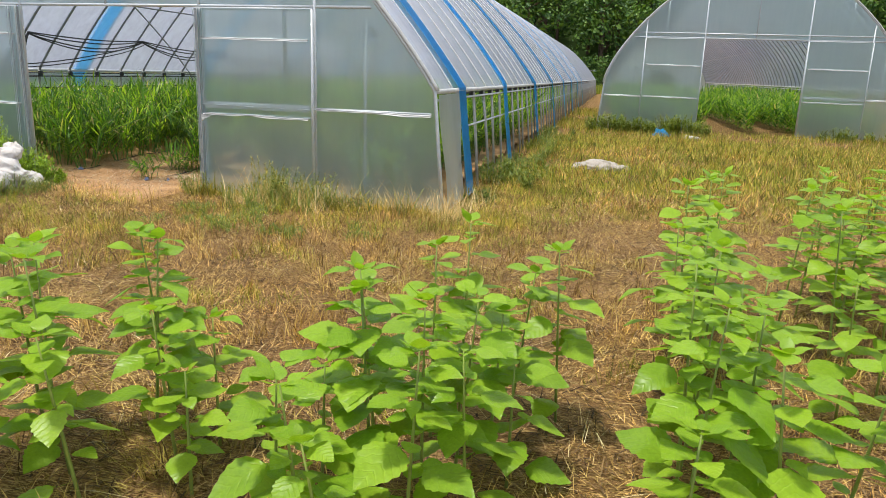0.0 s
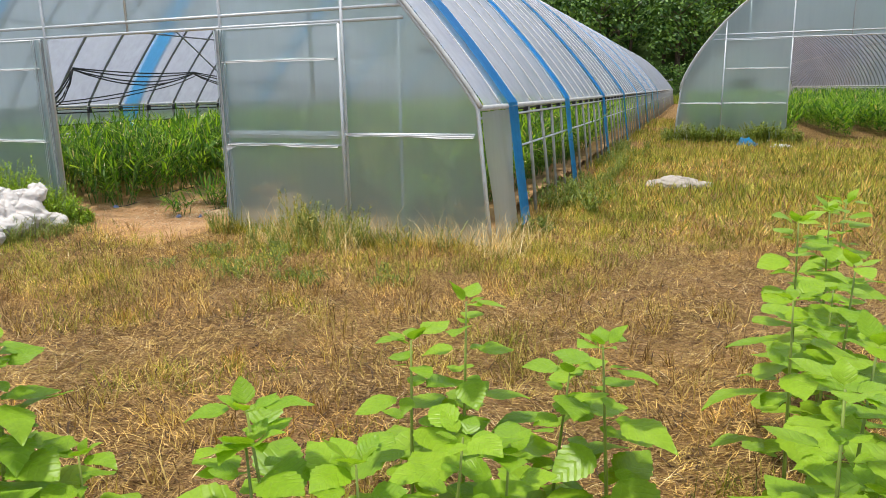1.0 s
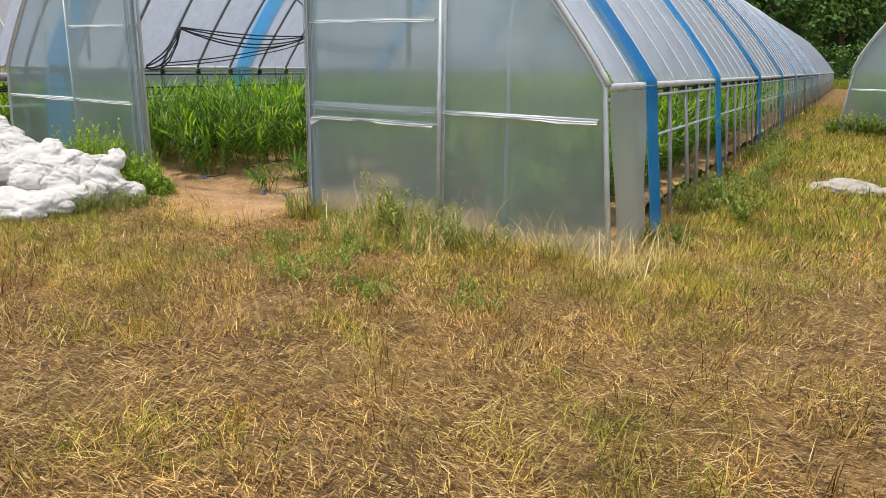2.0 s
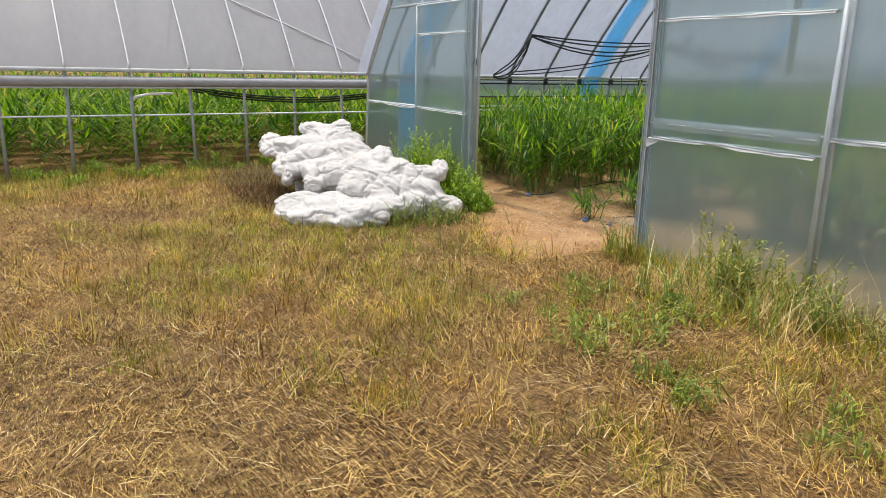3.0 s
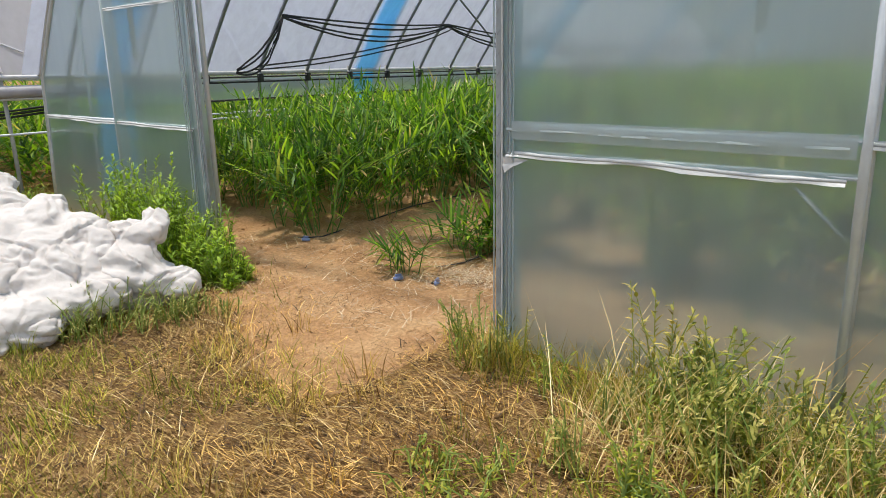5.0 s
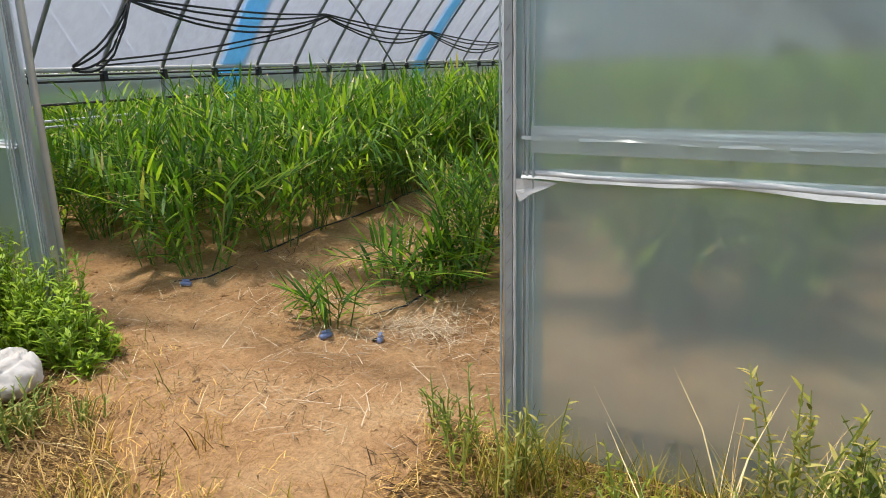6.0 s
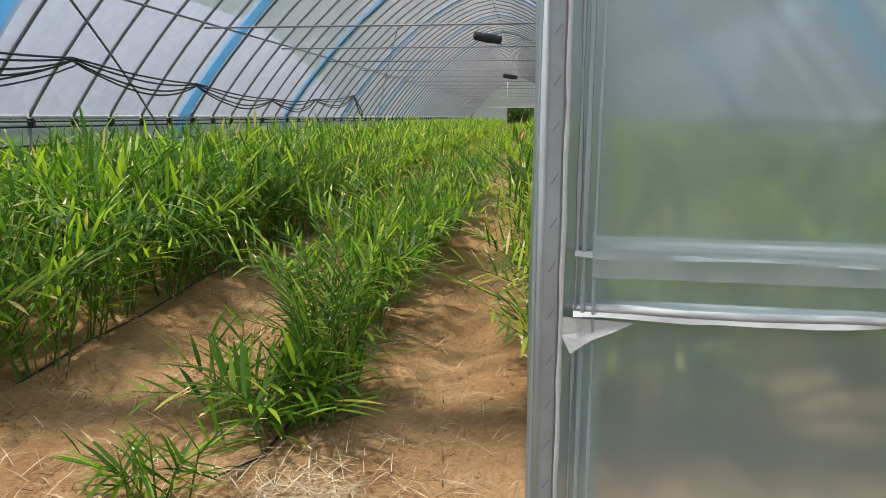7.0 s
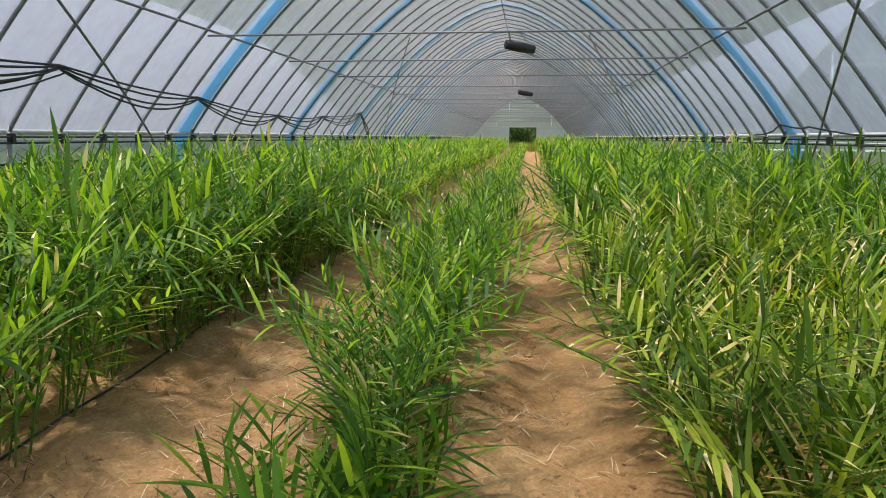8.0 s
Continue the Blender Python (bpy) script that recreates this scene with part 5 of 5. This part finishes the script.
for x, y, w in ((-1.13, 0.73, 20), (0.06, 0.44, 70), (0.32, 0.50, 110)):
    drip_valve(x, y, w)
for bx in (-1.14, 0.22):
    pts = [(bx + 0.05 * math.sin(k * 0.8), 0.9 + 0.5 * k, bed_height(bx, 0.9 + 0.5 * k) + 0.02) for k in range(40)]
    ob = tube("drip_line", [(bx - 0.12, 0.76, bed_height(bx - 0.12, 0.76) + 0.012)] + pts, 0.006, M_BLACK, n=5)
    tagged(ob, "flat black drip line along the bed", "hose", "drip lines")

# clods of dry soil on the beds
g = np.random.default_rng(51)
n = 4200
x, y = g.uniform(-2.4, 2.0, n), np.abs(g.normal(0, 2.2, n)) - 0.3
r = g.uniform(0.005, 0.023, n) * g.uniform(0.6, 1.2, n)
z = np.array([floor_z(a, b) for a, b in zip(x, y)]) - 0.3 * r
oct_v = np.array([(1, 0, 0), (-1, 0, 0), (0, 1, 0), (0, -1, 0), (0, 0, 0.8), (0, 0, -0.6)], np.float32)
oct_t = np.array([(0, 2, 4), (2, 1, 4), (1, 3, 4), (3, 0, 4), (2, 0, 5), (1, 2, 5), (3, 1, 5), (0, 3, 5)], np.int32)
v = oct_v[None] * r[:, None, None] * g.uniform(0.7, 1.4, (n, 6, 1)) + np.stack([x, y, z], 1)[:, None]
t = oct_t[None] + 6 * np.arange(n, dtype=np.int32)[:, None, None]
tagged(big("soil_clods", v.reshape(-1, 3), t.reshape(-1, 3), M_SAND), "small clods of dry sandy soil", "soil", kind="stuff")

# straw litter on the sand inside the door
g = np.random.default_rng(31)
n = 4200
x = np.concatenate([g.normal(0.42, 0.14, 550), g.normal(0.30, 0.34, 350), g.uniform(-1.5, 1.1, n - 900)])
y = np.concatenate([g.normal(0.66, 0.12, 550), g.normal(0.75, 0.26, 350), g.uniform(-0.4, 4.5, n - 900)])
z = np.array([floor_z(a, b) + 0.008 for a, b in zip(x, y)]) + np.where(np.arange(n) < 550, g.uniform(0, 0.04, n), 0)
blades("straw_litter", x, y, z, g.uniform(0.04, 0.18, n), g.uniform(0.002, 0.0046, n), g.uniform(0.95, 0.992, n), M_DEAD, "loose bleached straw on the sand", 32)
g = np.random.default_rng(33)
n = 3400
cx, cy = g.uniform(-1.3, 1.0, 130), g.uniform(-0.45, 5.0, 130)
k = g.integers(0, 130, n)
x, y = cx[k] + g.normal(0, 0.09, n), cy[k] + g.normal(0, 0.07, n)
z = np.array([floor_z(a, b) + 0.006 for a, b in zip(x, y)])
blades("straw_litter", x, y, z, g.uniform(0.02, 0.10, n), g.uniform(0.002, 0.006, n), g.uniform(0.93, 0.99, n), M_LITTER, "brown crumbs of dead leaf on the sand", 34)


def sack(name, label, cx, cy, rx, ry, h, mat, seed):
    """A slumped, crumpled heap of sheeting."""
    bm = bmesh.new()
    bmesh.ops.create_icosphere(bm, subdivisions=4, radius=1.0)
    for v in bm.verts:
        n = 0.85 + 0.45 * noise.noise(v.co * 1.7 + Vector((seed, 0, 0))) + 0.40 * abs(noise.noise(v.co * 3.2 + Vector((0, seed, 0)))) + 0.14 * abs(noise.noise(v.co * 9 + Vector((0, seed, 0))))
        z = v.co.z * n
        v.co = (cx + v.co.x * rx * n, cy + v.co.y * ry * n, max(-0.02, z * h))
    for f in bm.faces:
        f.smooth = True
    return tagged(part(name, bm, mat), label, "sheeting")


bag = thing("plastic_sack", "dirty white plastic sack lying in the grass", "sack")
cloth("bag", bag, [(5.26, 4.27, 0.05, 0.19, 0.07, 8), (5.45, 4.32, 0.08, 0.20, 0.09, -4), (5.66, 4.27, 0.06, 0.22, 0.08, -5), (5.86, 4.34, 0.04, 0.14, 0.05, 0), (5.51, 4.20, 0.03, 0.26, 0.06, 0)],
      [(5.51, 4.30, 0.0, 0.26, 0.10, 0.08)], 0.0, "crumpled plastic", 9, M_SACK, (Vector((1, 0, 0)), Vector((0, 1, 0))))
sack("tarpaulin", "crumpled blue tarpaulin among weeds", 6.91, 12.3, 0.22, 0.15, 0.17, M_STRAP, 8)
sack("plastic_sheet", "scrap of pale plastic in the grass", 7.65, 12.0, 0.22, 0.12, 0.06, M_FLEECE, 5)
# dead stalks behind the fleece
x, y, s, g = tufts(120, 26, 41, (-3.9, -2.6, -2.0, -0.6), outside, 0.07)
blades("dead_stalks", x, y, ground_z(x, y), g.uniform(0.06, 0.34, len(x)) * s, g.uniform(0.003, 0.006, len(x)), g.uniform(0.4, 0.97, len(x)),
       M_DEADWEED, "brown dead stalks behind the heap", 42)
# dark brown stalks, their colour also deepening the shade below the heap
x, y, s, g = tufts(120, 26, 43, (-2.75, -1.55, -2.05, -1.45), outside, 0.08)
blades("dead_stalks", x, y, ground_z(x, y), g.uniform(0.08, 0.26, len(x)) * s, g.uniform(0.003, 0.008, len(x)), g.uniform(0.4, 0.97, len(x)),
       M_LITTER, "brown stalks darkening the shaded gap under the heap", 44)


# ---------------------------------------------------------------- wooded hill behind
def slope_z(x, y):
    return max(0.0, (y - 86) * 0.6 + 3 * noise.noise((x * 0.05, y * 0.05, 1)))


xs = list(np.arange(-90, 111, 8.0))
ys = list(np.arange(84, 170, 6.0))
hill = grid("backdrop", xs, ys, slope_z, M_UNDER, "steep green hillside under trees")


def tree(seed, height):
    rnd = random.Random(seed)
    t = thing("tree", "dense dark green broadleaf tree on the hillside", "tree", group="hillside wood")
    trunk = [(0, 0, -0.5), (0.1, 0.05, height * 0.3), (0.05, 0.2, height * 0.62), (0.1, 0.1, height * 0.9)]
    v, f = tube_geo(trunk, [0.26, 0.2, 0.12, 0.03], 7)
    tips = []
    for k in range(13):
        u = rnd.uniform(0.25, 0.85)
        a = rnd.uniform(0, 6.283)
        r = height * (0.36 - 0.2 * abs(u - 0.45)) * rnd.uniform(0.6, 1.0)
        b = Vector((0.05, 0.1, height * u))
        e = b + Vector((math.cos(a) * r, math.sin(a) * r, r * rnd.uniform(0.2, 0.7)))
        v2, f2 = tube_geo([b, b.lerp(e, 0.5) + Vector((0, 0, 0.1 * r)), e], [0.08, 0.05, 0.015], 5)
        o = len(v)
        v += v2
        f += [tuple(i + o for i in q) for q in f2]
        tips.append((e, r * 0.55))
    tips.append((Vector((0.1, 0.1, height * 0.92)), height * 0.16))
    raw("trunk", v, f, M_BARK, t, smooth=True)
    lv, lt = [], []
    for c, r in tips:
        for q in range(58):
            d = Vector((rnd.gauss(0, 1), rnd.gauss(0, 1), rnd.gauss(0, 0.8)))
            d.normalize()
            p = c + d * r * rnd.uniform(0.45, 1.1)
            n = (d + Vector((rnd.uniform(-.6, .6), rnd.uniform(-.6, .6), rnd.uniform(-.2, .8)))).normalized()
            a = n.orthogonal().normalized() * rnd.uniform(0.18, 0.36)
            b = n.cross(a) * 0.8
            o = len(lv)
            lv += [p - a, p - b * 0.7 + n * 0.03, p + a, p + b * 0.7 + n * 0.03]
            lt += [(o, o + 1, o + 2), (o, o + 2, o + 3)]
    tagged(raw("crown", lv, lt, M_TREE, t), kind="stuff")
    return t


protos = [tree(s, 9.0 + s % 3) for s in range(5)]
for k in range(46):
    tx, ty = -24 + 66 * rnd.random(), 84.5 + 3.0 * rnd.random()
    copy_thing(protos[k % 5], pose(tx, ty, slope_z(tx, ty) - 1.6, 0, 0, rnd.uniform(0, 360)) @ Matrix.Scale(rnd.uniform(0.4, 0.6), 4))
for k in range(110):
    tx = -26 + 70 * rnd.random()
    ty = 88 + 26 * rnd.random() ** 1.2
    m = pose(tx, ty, slope_z(tx, ty), 0, 0, rnd.uniform(0, 360))
    src = protos[k % 5]
    if k < 5:
        src.matrix_basis = m
    else:
        copy_thing(src, m)
